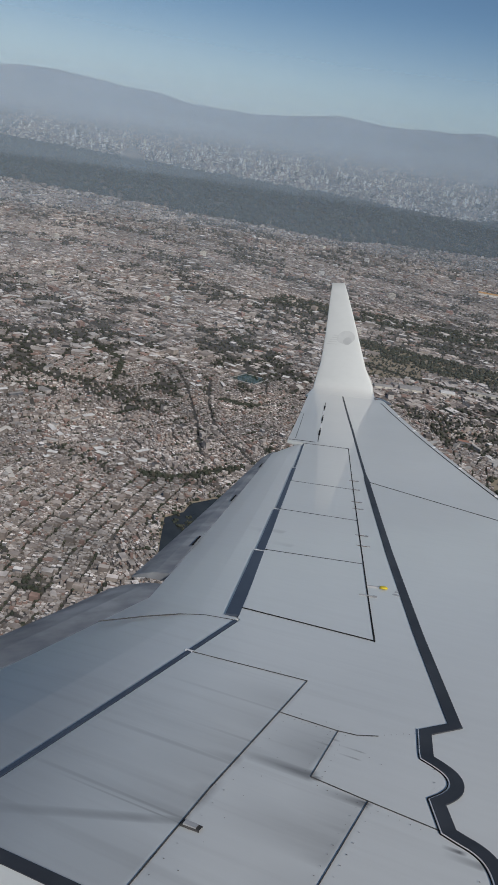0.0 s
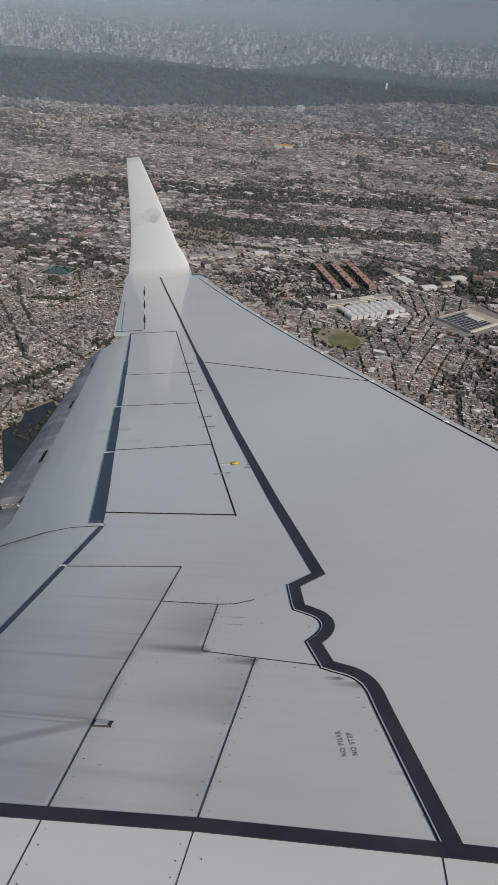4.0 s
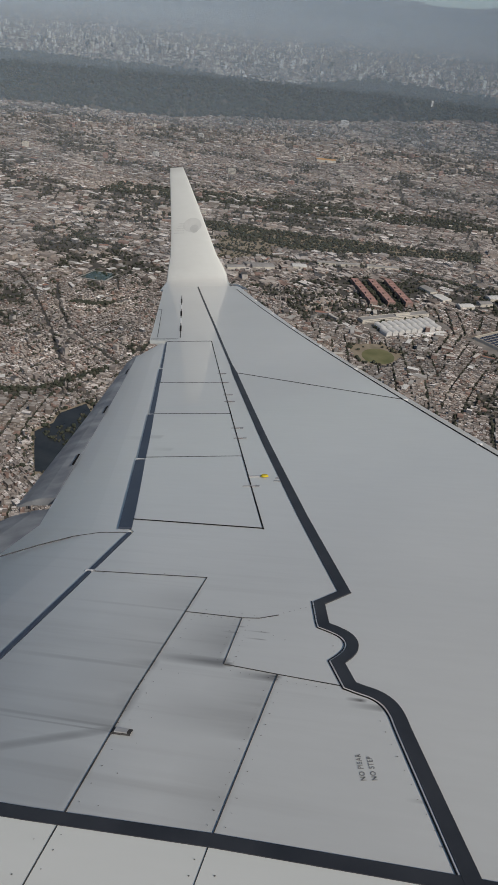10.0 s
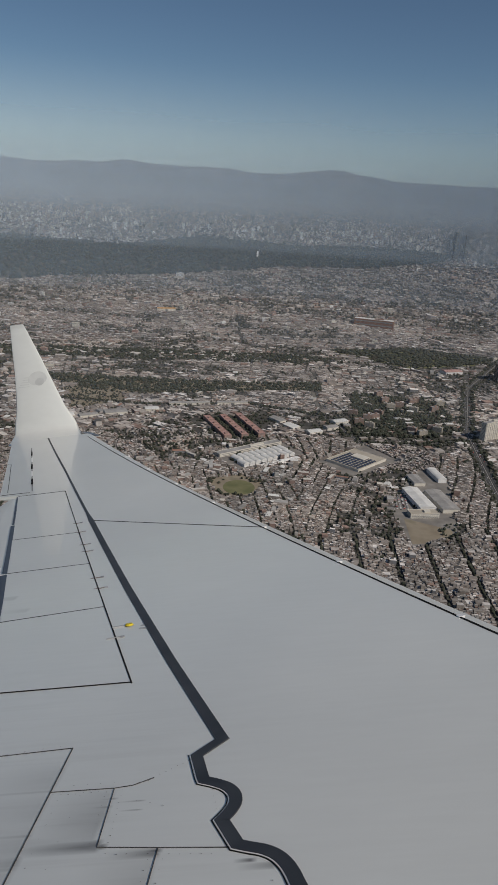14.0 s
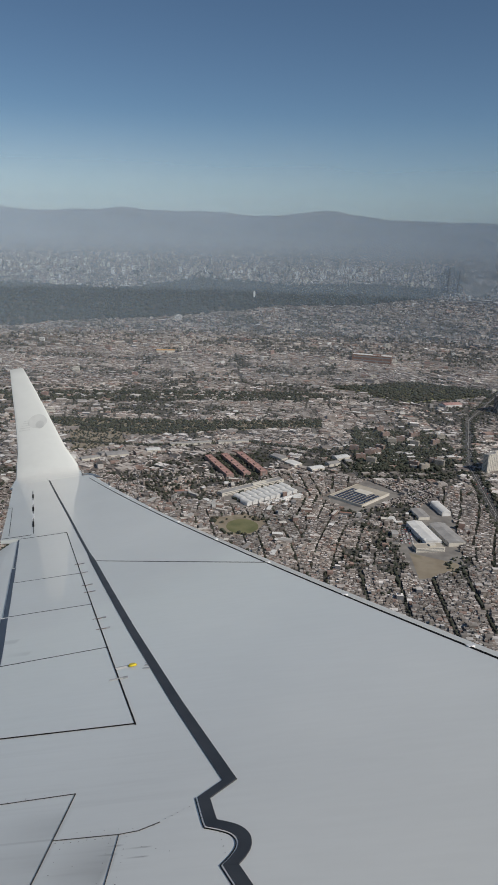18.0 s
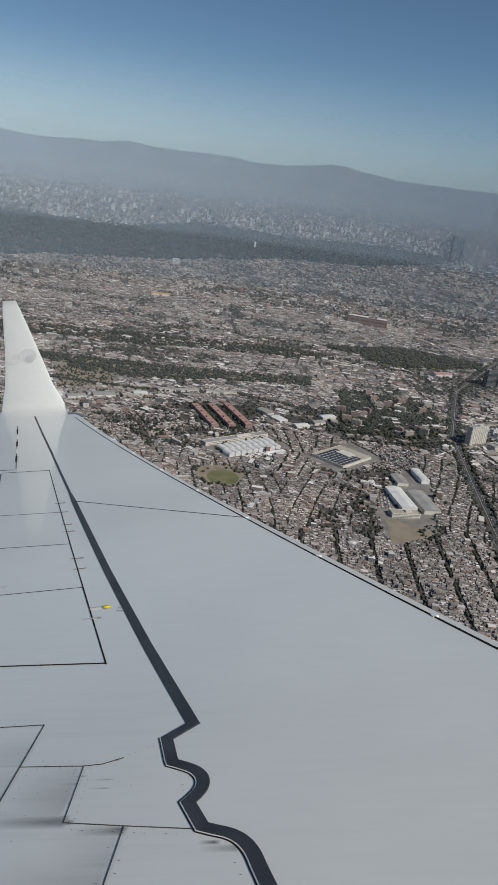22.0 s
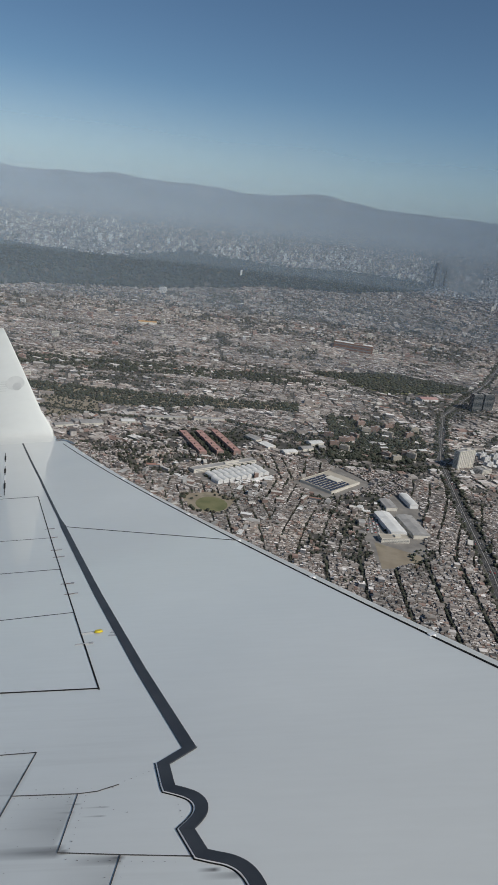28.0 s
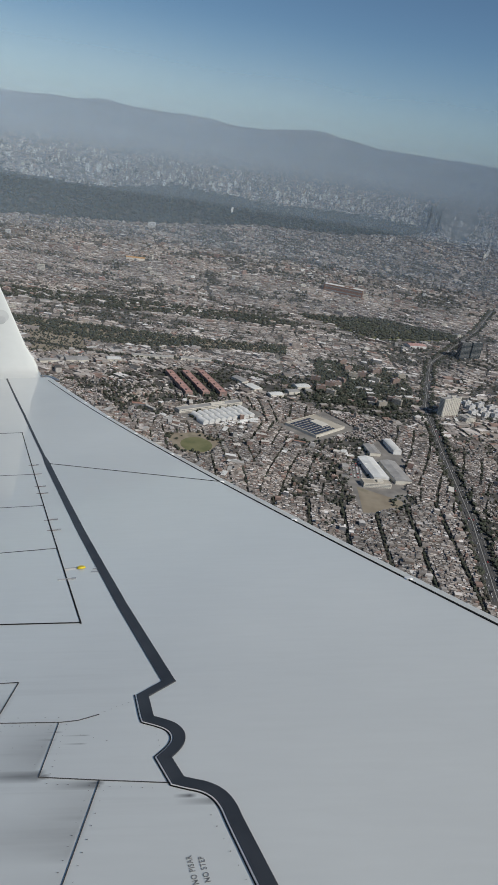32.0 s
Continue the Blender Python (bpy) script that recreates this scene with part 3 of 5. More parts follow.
def fast_mesh(name, verts, quads, mats, index=None, tris=False):
    me = bpy.data.meshes.new(name)
    n = 3 if tris else 4
    me.vertices.add(len(verts))
    me.vertices.foreach_set("co", np.ascontiguousarray(verts, dtype=np.float32).ravel())
    me.loops.add(len(quads) * n)
    me.loops.foreach_set("vertex_index", np.ascontiguousarray(quads, dtype=np.int32).ravel())
    me.polygons.add(len(quads))
    me.polygons.foreach_set("loop_start", np.arange(len(quads), dtype=np.int32) * n)
    for m in mats:
        me.materials.append(m)
    if index is not None:
        me.polygons.foreach_set("material_index", np.ascontiguousarray(index, dtype=np.int32))
    me.update(calc_edges=True)
    me.validate()
    me.shade_flat()
    return me


def boxes(name, x, y, hx, hy, ang, h, mats, lift=None):
    """Many flat-roofed blocks: roof in the first material, walls in the second."""
    n = len(x)
    px, py, pz, k = lay(x, y)
    c, s = np.cos(ang), np.sin(ang)
    hx, hy, h = hx * k, hy * k, h * k
    base_z = pz - 3.0 * k if lift is None else pz + lift * k
    v = np.zeros((n, 8, 3))
    for i, (sx, sy) in enumerate(((-1, -1), (1, -1), (1, 1), (-1, 1))):
        for j, z in ((0, base_z), (4, base_z + h + (3.0 * k if lift is None else 0))):
            v[:, i + j, 0] = px + sx * hx * c - sy * hy * s
            v[:, i + j, 1] = py + sx * hx * s + sy * hy * c
            v[:, i + j, 2] = z
    q = np.array([(4, 5, 6, 7), (0, 1, 5, 4), (1, 2, 6, 5), (2, 3, 7, 6), (3, 0, 4, 7)])
    quads = (np.arange(n)[:, None, None] * 8 + q[None]).reshape(-1, 4)
    return fast_mesh(name, v.reshape(-1, 3), quads, mats, np.tile([0, 1, 1, 1, 1], n))


M_ASPHALT = varied("street_ground", [(0.3, (0.05, 0.049, 0.047)), (0.55, (0.09, 0.086, 0.079)), (0.75, (0.15, 0.137, 0.118))], 0.02, 0.95, 8.0)
# blue-grey of distance haze is put into the hill colour itself
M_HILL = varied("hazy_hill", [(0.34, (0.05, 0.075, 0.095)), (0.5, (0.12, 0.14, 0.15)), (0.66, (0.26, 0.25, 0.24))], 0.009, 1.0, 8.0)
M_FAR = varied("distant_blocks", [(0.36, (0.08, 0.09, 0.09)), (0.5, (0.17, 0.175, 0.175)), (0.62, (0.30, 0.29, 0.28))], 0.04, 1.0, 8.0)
M_ROOF = island("flat_roofs", [(0.0, (0.31, 0.285, 0.265)), (0.16, (0.43, 0.405, 0.375)), (0.32, (0.20, 0.18, 0.168)), (0.44, (0.55, 0.52, 0.49)), (0.58, (0.36, 0.26, 0.22)),
                                (0.65, (0.38, 0.345, 0.32)), (0.75, (0.68, 0.655, 0.63)), (0.87, (0.10, 0.10, 0.10)), (0.93, (0.88, 0.87, 0.85))], scale=0.035, depth=0.5, district=0.75)
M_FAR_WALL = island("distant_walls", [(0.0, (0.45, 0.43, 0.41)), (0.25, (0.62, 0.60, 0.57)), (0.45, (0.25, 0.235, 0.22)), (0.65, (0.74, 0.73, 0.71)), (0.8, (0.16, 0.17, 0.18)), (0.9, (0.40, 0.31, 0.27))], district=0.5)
M_WALL = island("house_walls", [(0.0, (0.32, 0.295, 0.275)), (0.2, (0.22, 0.195, 0.175)), (0.38, (0.41, 0.39, 0.37)), (0.55, (0.26, 0.19, 0.165)), (0.66, (0.33, 0.30, 0.27)), (0.84, (0.52, 0.505, 0.485)), (0.94, (0.2, 0.21, 0.225))], district=0.75)
M_LEAF = island("tree_leaves", [(0.0, (0.046, 0.056, 0.036)), (0.3, (0.062, 0.068, 0.046)), (0.6, (0.040, 0.048, 0.034)), (0.85, (0.080, 0.074, 0.054))], 0.8, 0.25, 0.5)
M_FOREST = island("forest_leaves", [(0.0, (0.012, 0.027, 0.026)), (0.5, (0.014, 0.03, 0.029)), (0.8, (0.016, 0.033, 0.031))], 0.9, 0.02, 0.5)


def ground():
    rs = np.concatenate([[0.0, 200, 500], np.arange(800, 3500, 150), 3500 + np.geomspace(60, 10500, 34)])
    na = 480
    verts, faces = [], []
    for r in rs:
        for a in range(na):
            th = a * math.tau / na
            x, y, z, k = lay(r * math.sin(th), r * math.cos(th))
            verts.append((float(x), float(y), float(z)))
    for i in range(len(rs) - 1):
        for a in range(na):
            b = (a + 1) % na
            faces.append((i * na + a, i * na + b, (i + 1) * na + b, (i + 1) * na + a))
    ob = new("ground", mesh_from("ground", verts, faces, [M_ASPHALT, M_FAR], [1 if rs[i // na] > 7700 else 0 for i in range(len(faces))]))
    tagged(ob, "city ground of grey asphalt and dusty soil", "ground", kind="structure")


ground()


def inside(px, py, poly):
    res = np.zeros(px.shape, bool)
    n = len(poly)
    for i in range(n):
        (x0, y0), (x1, y1) = poly[i], poly[(i + 1) % n]
        if y0 == y1:
            continue
        cond = ((y0 > py) != (y1 > py)) & (px < (x1 - x0) * (py - y0) / (y1 - y0) + x0)
        res ^= cond
    return res


def near_line(px, py, line, d):
    res = np.zeros(px.shape, bool)
    for (x0, y0), (x1, y1) in zip(line, line[1:]):
        dx, dy = x1 - x0, y1 - y0
        t = np.clip(((px - x0) * dx + (py - y0) * dy) / (dx * dx + dy * dy), 0, 1)
        res |= np.hypot(px - x0 - t * dx, py - y0 - t * dy) < d
    return res


# large open or wooded areas of the plan
FOREST = [(-5200, 3700), (-1785, 4350), (-1579, 4700), (-914, 5213), (-189, 6300), (495, 6569), (1372, 7900), (1500, 9000), (664, 9300), (-270, 8800), (-1386, 9400), (-1854, 7339), (-3220, 7600), (-8000, 7000)]
FIELD = [(-720, 2090), (-600, 2234), (-500, 2000), (-627, 1890)]
STRIP = [(-1255, 2560), (-563, 2700), (-33, 2800), (140, 2780), (-20, 2650), (-560, 2540), (-1255, 2400)]
STRIP_2 = [(-950, 2240), (-600, 2260), (-250, 2300), (60, 2380), (60, 2290), (-250, 2190), (-470, 2080), (-640, 2100)]
PARK_B = [(98, 2934), (430, 3100), (760, 3010), (720, 2900), (392, 2716)]
WOOD_C = [(150, 2300), (447, 2260), (430, 1960), (340, 1880), (150, 1860)]
PARK_D = [(540, 1420), (760, 1500), (740, 1290), (560, 1230)]
YARD = [(-196, 1618), (-50, 1768), (22, 1684), (-124, 1534)]
RED_YARD = [(-255, 1905), (-150, 1950), (-85, 1775), (-190, 1735)]
OVAL = [(-190, 1470), (-120, 1510), (-60, 1480), (-90, 1390), (-150, 1380)]
SOLAR_YARD = [(50, 1640), (170, 1790), (250, 1690), (130, 1540)]
WHITE_YARD = [(200, 1390), (225, 1500), (290, 1640), (350, 1600), (320, 1310), (225, 1225)]
HIGHWAY = [(420, 1000), (440, 1280), (446, 1590), (458, 1957), (560, 2483), (880, 3194), (1100, 3800)]
AVENUE = [(-700, 1990), (-420, 1985), (-180, 2080), (70, 2020), (160, 1800), (330, 1830), (455, 1900)]
MINOR = [[(-900, 3000), (-300, 3150), (300, 3350), (900, 3300)], [(-350, 2400), (-250, 3000), (-380, 3700), (-700, 4300)], [(-1300, 1700), (-950, 1900), (-700, 1990)], [(60, 2020), (20, 2400), (130, 2950), (60, 3600)]]
LEFT_ROADS = [[(-1014, 1513), (-898, 1399), (-786, 1269), (-667, 1112)], [(-893, 1493), (-806, 1352), (-724, 1252), (-655, 1206), (-568, 1152)], [(-937, 1888), (-828, 1661), (-735, 1499)], [(-1300, 1250), (-1060, 1180), (-870, 1210), (-690, 1190)]]
LEFT_BELTS = [[(-698, 965), (-646, 987), (-615, 1049), (-572, 1124)], [(-1130, 1928), (-1008, 1838), (-944, 1850)], [(-798, 1397), (-747, 1407), (-713, 1435)], [(-1280, 1480), (-1120, 1430), (-1040, 1300)]]
LAKE = [(-568, 935), (-545, 985), (-522, 960), (-516, 915), (-506, 860), (-490, 778), (-512, 770), (-540, 815), (-572, 868), (-560, 905)]
LAKE_BANK = [(-540 + (x + 540) * 1.22, 875 + (y - 875) * 1.1) for x, y in LAKE]
POND = [(-880, 1535), (-792, 1546), (-786, 1632), (-870, 1626)]
BARE = [(560, 1130), (900, 1200), (900, 1010), (600, 930)]


def blocked(x, y):
    m = near_line(x, y, HIGHWAY, 19) | near_line(x, y, AVENUE, 13)
    for p in MINOR:
        m |= near_line(x, y, p, 8)
    for p in LEFT_ROADS:
        m |= near_line(x, y, p, 4.5)
    for p in LEFT_BELTS:
        m |= near_line(x, y, p, 9)
    for p in (LAKE_BANK, FOREST, POND, FIELD, STRIP_2, PARK_B, PARK_D, YARD, RED_YARD, OVAL, SOLAR_YARD, WHITE_YARD, BARE):
        m |= inside(x, y, p)
    return m


def in_view(x, y):
    a = np.degrees(np.arctan2(-x, y))
    return (a > -34) & (a < 52) & (y > 300)


STREET_ROWS = []


def district_lots(lo, hi, size, seeds):
    """House lots in long blocks between parallel streets, one street direction to a district, between two distances."""
    sx = rng.uniform(-0.8, 0.55, seeds) * hi
    sy = rng.uniform(0.15, 1.0, seeds) * hi
    ang = rng.normal(-0.1, 0.35, seeds)
    rows = rng.integers(4, 8, seeds)
    if lo < 1000:
        keep = np.hypot(sx - 260, sy - 1050) > 330
        sx, sy, ang, rows = np.append(sx[keep], 260), np.append(sy[keep], 1050), np.append(ang[keep], 0.03), np.append(rows[keep], 6)
        seeds = len(sx)
        rows[-1] = 10
    depth = rng.uniform(1.0, 1.35, seeds) * size
    out = []
    for i in range(seeds):
        d = np.hypot(sx - sx[i], sy - sy[i])
        rad = np.sort(d)[min(6, seeds - 1)] * 1.2
        street = size * (2.4 if lo < 1000 and i == seeds - 1 else rng.uniform(0.9, 1.4))
        pitch_u = rows[i] * depth[i] + street
        u = np.arange(-rad, rad, pitch_u)
        mid_u = u + rows[i] * depth[i] - depth[i] / 2 + street / 2
        u = (u[:, None] + (np.arange(rows[i]) * depth[i])[None]).ravel()
        v = np.arange(-rad, rad, size * 0.9)
        su, sv = [w.ravel() for w in np.meshgrid(mid_u, np.arange(-rad, rad, size * 1.1))]
        bend = size * (0.3 if lo < 1000 and i == seeds - 1 else 1.5)
        su = su + bend * np.sin(sv / (size * 21) + i) + rng.normal(0, 0.7, len(su))
        px, py = sx[i] + su * math.cos(ang[i]) - sv * math.sin(ang[i]), sy[i] + su * math.sin(ang[i]) + sv * math.cos(ang[i])
        ok = (np.hypot(px, py) > lo) & (np.hypot(px, py) < min(hi, 2000)) & in_view(px, py) & (rng.random(len(px)) < (0.9 if lo < 1000 and i == seeds - 1 else 0.42))
        px, py = px[ok], py[ok]
        if len(px):
            own = np.argmin((px[:, None] - sx[None]) ** 2 + (py[:, None] - sy[None]) ** 2, axis=1) == i
            STREET_ROWS.append(np.stack([px[own], py[own]], 1))
        uu, vv = np.meshgrid(u, v)
        uu, vv = uu.ravel(), vv.ravel()
        keep = np.mod(vv + 40 * np.floor(uu / pitch_u), size * rng.uniform(16, 30)) > size * 1.0
        uu, vv = uu[keep], vv[keep]
        # streets bend a little
        uu = uu + bend * np.sin(vv / (size * 21) + i)
        x = sx[i] + uu * math.cos(ang[i]) - vv * math.sin(ang[i])
        y = sy[i] + uu * math.sin(ang[i]) + vv * math.cos(ang[i])
        r = np.hypot(x, y)
        ok = (r > lo) & (r < hi) & in_view(x, y)
        x, y = x[ok], y[ok]
        best = np.argmin((x[:, None] - sx[None]) ** 2 + (y[:, None] - sy[None]) ** 2, axis=1) if len(x) else np.zeros(0, int)
        x, y = x[best == i], y[best == i]
        out.append(np.stack([x, y, np.full(len(x), ang[i]), np.full(len(x), depth[i])], 1))
    a = np.concatenate(out)
    return a[~blocked(a[:, 0], a[:, 1])]


def greenery(x, y):
    """How leafy a quarter is: belts and patches of trees."""
    far = np.clip((np.hypot(x, y) - 1250) / 1000, 0, 1) * 0.60 - 0.44
    return np.array([1.35 * noise.noise(Vector((p / 330, q / 190, 3.3))) + 1.1 * noise.noise(Vector((p / 70, q / 60, 7.1))) for p, q in zip(x, y)]) - 0.16 + far


SINGLES = []


def housing(name, lo, hi, size, seeds, label):
    a = district_lots(lo, hi, size, seeds)
    a = a[rng.random(len(a)) > (0.08 if lo < 1000 else 0.2)]
    green = greenery(a[:, 0], a[:, 1])
    a = a[rng.random(len(a)) > np.clip(green * 3.2, 0, 0.86)]
    n = len(a)
    wood = inside(a[:, 0], a[:, 1], WOOD_C)
    a = a[~wood | (rng.random(n) < 0.25)]
    strip = inside(a[:, 0], a[:, 1], STRIP)
    a = a[~strip | (rng.random(len(a)) < 0.35)]
    if lo < 1000:
        # the rows seen closest are built house by house below
        near = np.argsort(np.hypot(a[:, 0] - 260, a[:, 1] - 900))[:180]
        SINGLES.extend((float(p), float(q), float(w)) for p, q, w in a[near][:, :3])
        a = np.delete(a, near, axis=0)
    n = len(a)
    hx = a[:, 3] * rng.uniform(0.40, 0.60, n)
    hy = size * rng.uniform(0.36, 0.54, n)
    h = (1.05 if lo < 1000 else 1.0) * rng.choice([1.9, 2.8, 3.4, 4.2, 5.2, 7.5], n, p=[0.24, 0.28, 0.23, 0.15, 0.08, 0.02]) * rng.uniform(0.85, 1.15, n)
    x = a[:, 0] + rng.normal(0, size * 0.06, n)
    y = a[:, 1] + rng.normal(0, size * 0.06, n)
    ang = a[:, 2] + rng.normal(0, 0.02, n)
    big = rng.random(n)
    grow = np.where(big > (0.94 if lo < 1000 else 0.84), rng.uniform(1.5, 2.4 if lo < 1000 else 3.2, n), np.where(big < 0.3, rng.uniform(0.6, 0.85, n), 1.0))
    hx, hy, h = hx * grow, hy * grow, h * np.where(big > 0.97, 1.8, 1.0)
    ob = new(name, boxes(name, x, y, hx, hy, ang, h, [M_ROOF, M_WALL]))
    tagged(ob, label, "houses", kind="stuff")
    # roof rooms and tanks
    m = rng.random(n) < (0.25 if lo < 1000 else 0.05)
    k = int(m.sum())
    ox, oy = rng.uniform(-0.5, 0.5, k) * hx[m], rng.uniform(-0.5, 0.5, k) * hy[m]
    c, s = np.cos(ang[m]), np.sin(ang[m])
    ob = new("roof_rooms", boxes("roof_rooms", x[m] + ox * c - oy * s, y[m] + ox * s + oy * c, hx[m] * rng.uniform(0.25, 0.5, k), hy[m] * rng.uniform(0.3, 0.6, k), ang[m], rng.uniform(1.2, 2.2, k), [M_ROOF, M_WALL], lift=h[m] - 0.1))
    tagged(ob, "small roof rooms and water tanks on the houses", "roof rooms", kind="stuff")
    return a


housing("near_housing", 620, 1800, 4.5, 75, "dense low flat-roofed houses in grey, tan and brick")
housing("middle_housing", 1800, 3900, 7.8, 75, "dense hazy low houses among trees")


def far_housing():
    n = 80000
    r = 3900 * np.exp(rng.random(n) * 1.75)
    th = np.radians(rng.uniform(-34, 52, n))
    x, y = -r * np.sin(th), r * np.cos(th)
    ok = ~blocked(x, y)
    ok &= rng.random(n) > np.clip(greenery(x, y) * 2.6, 0, 0.8)
    x, y, r = x[ok], y[ok], r[ok]
    n = len(x)
    size = 4.2 + 3.4 * np.minimum(r, 9000) / 4000
    tall = rng.random(n) < np.where(r > 7600, 0.38, 0.008)
    h = np.where(tall, (7 + 26 * rng.random(n) ** 2) * np.maximum(r, 7000) / 8000, rng.uniform(3, 8, n))
    slim = np.where(tall, 1.15, np.where(rng.random(n) > 0.8, rng.uniform(1.5, 3.0, n), 1.0))
    hx, hy, turn = slim * size * rng.uniform(0.4, 1.0, n), slim * size * rng.uniform(0.4, 0.9, n), rng.uniform(-0.5, 0.5, n)
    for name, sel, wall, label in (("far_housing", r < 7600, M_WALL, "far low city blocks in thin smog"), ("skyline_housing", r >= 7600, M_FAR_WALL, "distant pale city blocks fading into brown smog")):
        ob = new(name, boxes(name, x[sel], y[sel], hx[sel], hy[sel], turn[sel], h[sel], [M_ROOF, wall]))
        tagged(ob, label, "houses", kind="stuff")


far_housing()


# clump shapes for crowns
def clump_shapes(count):
    out = []
    bm = bmesh.new()
    bmesh.ops.create_icosphere(bm, subdivisions=1, radius=1.0)
    bm.verts.ensure_lookup_table()
    v = np.array([w.co[:] for w in bm.verts])
    f = np.array([[w.index for w in p.verts] for p in bm.faces])
    bm.free()
    for i in range(count):
        out.append(v * rng.uniform(0.65, 1.25, (len(v), 1)) * np.array([1, 1, 0.85]))
    return out, f


SHAPES, SHAPE_FACES = clump_shapes(9)


def crowns(name, x, y, size, mat, label, category="trees", rise=0.75):
    px, py, pz, k = lay(x, y)
    n = len(x)
    which = rng.integers(0, len(SHAPES), n)
    v = np.array(SHAPES)[which]
    th = rng.uniform(0, math.tau, n)
    c, s = np.cos(th)[:, None], np.sin(th)[:, None]
    sc = (size * k)[:, None]
    vx = (v[:, :, 0] * c - v[:, :, 1] * s) * sc + px[:, None]
    vy = (v[:, :, 0] * s + v[:, :, 1] * c) * sc + py[:, None]
    vz = v[:, :, 2] * sc + (pz + size * k * rise)[:, None]
    verts = np.stack([vx, vy, vz], 2).reshape(-1, 3)
    faces = (np.arange(n)[:, None, None] * len(SHAPES[0]) + SHAPE_FACES[None]).reshape(-1, 3)
    ob = new(name, fast_mesh(name, verts, faces, [mat], tris=True))
    tagged(ob, label, category, kind="stuff")


def scatter(poly, count):
    p = np.array(poly, float)
    x = rng.uniform(p[:, 0].min(), p[:, 0].max(), count * 3)
    y = rng.uniform(p[:, 1].min(), p[:, 1].max(), count * 3)
    m = inside(x, y, poly)
    return x[m][:count], y[m][:count]


def along(line, count, spread):
    p = np.array(line, float)
    seg = np.hypot(*np.diff(p, axis=0).T)
    d = rng.uniform(0, seg.sum(), count)
    cum = np.concatenate([[0], np.cumsum(seg)])
    i = np.clip(np.searchsorted(cum, d) - 1, 0, len(seg) - 1)
    u = (d - cum[i]) / seg[i]
    q = p[i] + (p[i + 1] - p[i]) * u[:, None]
    return q[:, 0] + rng.normal(0, spread, count), q[:, 1] + rng.normal(0, spread, count)


def street_trees():
    n = 70000
    r = 650 * np.exp(rng.random(n) * 2.15)
    th = np.radians(rng.uniform(-34, 52, n))
    x, y = -r * np.sin(th), r * np.cos(th)
    # thicker in some quarters than in others
    d = greenery(x, y)
    ok = (d * 3.0 + 0.12 > rng.random(n)) & ~near_line(x, y, HIGHWAY, 16)
    x, y = x[ok], y[ok]
    line = np.concatenate(STREET_ROWS)
    line = line[~blocked(line[:, 0], line[:, 1])]
    x, y = np.append(x, line[:, 0]), np.append(y, line[:, 1])
    crowns("street_trees", x, y, rng.uniform(1.5, 3.6, len(x)) * (0.7 + np.hypot(x, y) / 3600), M_LEAF, "scattered dark green street and garden trees")


street_trees()
for nm, poly, count, lo, hi, lab in (("field_trees", STRIP, 1300, 3.5, 7, "belt of dark trees between housing districts"), ("ravine_trees", STRIP_2, 1300, 2.5, 6.5, "olive trees along a ravine"),
                                     ("field_bushes", FIELD, 420, 1.2, 3.6, "dry bushes on an open field"), ("park_trees", PARK_B, 1300, 4, 8, "dark green park trees"), ("grove_trees", WOOD_C, 1500, 3, 6.5, "trees round brick apartment blocks"),
                                     ("red_row_trees", RED_YARD, 260, 2.5, 5, "trees between red apartment rows"), ("wood_trees", PARK_D, 900, 5, 8, "small dense dark wood"), ("field_edge_trees", OVAL, 60, 2.5, 5, "trees round a playing field")):
    tx, ty = scatter(poly, count)
    if poly is OVAL:
        m = np.hypot((tx + 116) / 40, (ty - 1440) / 42) > 1
        tx, ty = tx[m], ty[m]
    crowns(nm, tx, ty, rng.uniform(lo, hi, len(tx)), M_LEAF, lab)
tx, ty = scatter(FOREST, 10000)
crowns("forest", tx, ty, rng.uniform(13, 27, len(tx)), M_FOREST, "wide dark city forest in haze", "forest", rise=0.3)
for line, count in ((HIGHWAY, 1100), (AVENUE, 420)):
    tx, ty = along(line, count, 3)
    side = rng.choice([-1, 1], count) * rng.uniform(13, 21, count)
    crowns("roadside_trees", tx + side, ty, rng.uniform(2.5, 5, count), M_LEAF, "trees along a wide road")

for line in LEFT_ROADS:
    tx, ty = along(line, 60, 1.5)
    side = rng.choice([-1, 1], 60) * rng.uniform(3, 6, 60)
    crowns("street_side_trees", tx + side, ty, rng.uniform(1.2, 2.4, 60), M_LEAF, "small trees beside a narrow street")
for line in LEFT_BELTS:
    tx, ty = along(line, 230, 6.0)
    crowns("belt_trees", tx, ty, rng.uniform(1.8, 4.2, 230), M_LEAF, "dark belt of trees between dense houses")
tx, ty = scatter([(-600, 900), (-540, 1030), (-490, 960), (-480, 760), (-540, 760), (-600, 860)], 330)
m = ~inside(tx, ty, LAKE)
crowns("lakeside_trees", tx[m], ty[m], rng.uniform(1.6, 3.8, int(m.sum())), M_LEAF, "trees round a dark pond")

M_SHED = island("sheet_roofs", [(0.0, (0.78, 0.78, 0.76)), (0.40, (0.48, 0.47, 0.45)), (0.58, (0.66, 0.63, 0.58)), (0.80, (0.32, 0.31, 0.30)), (0.95, (0.36, 0.20, 0.15))], 0.6, 0.05, 0.3)


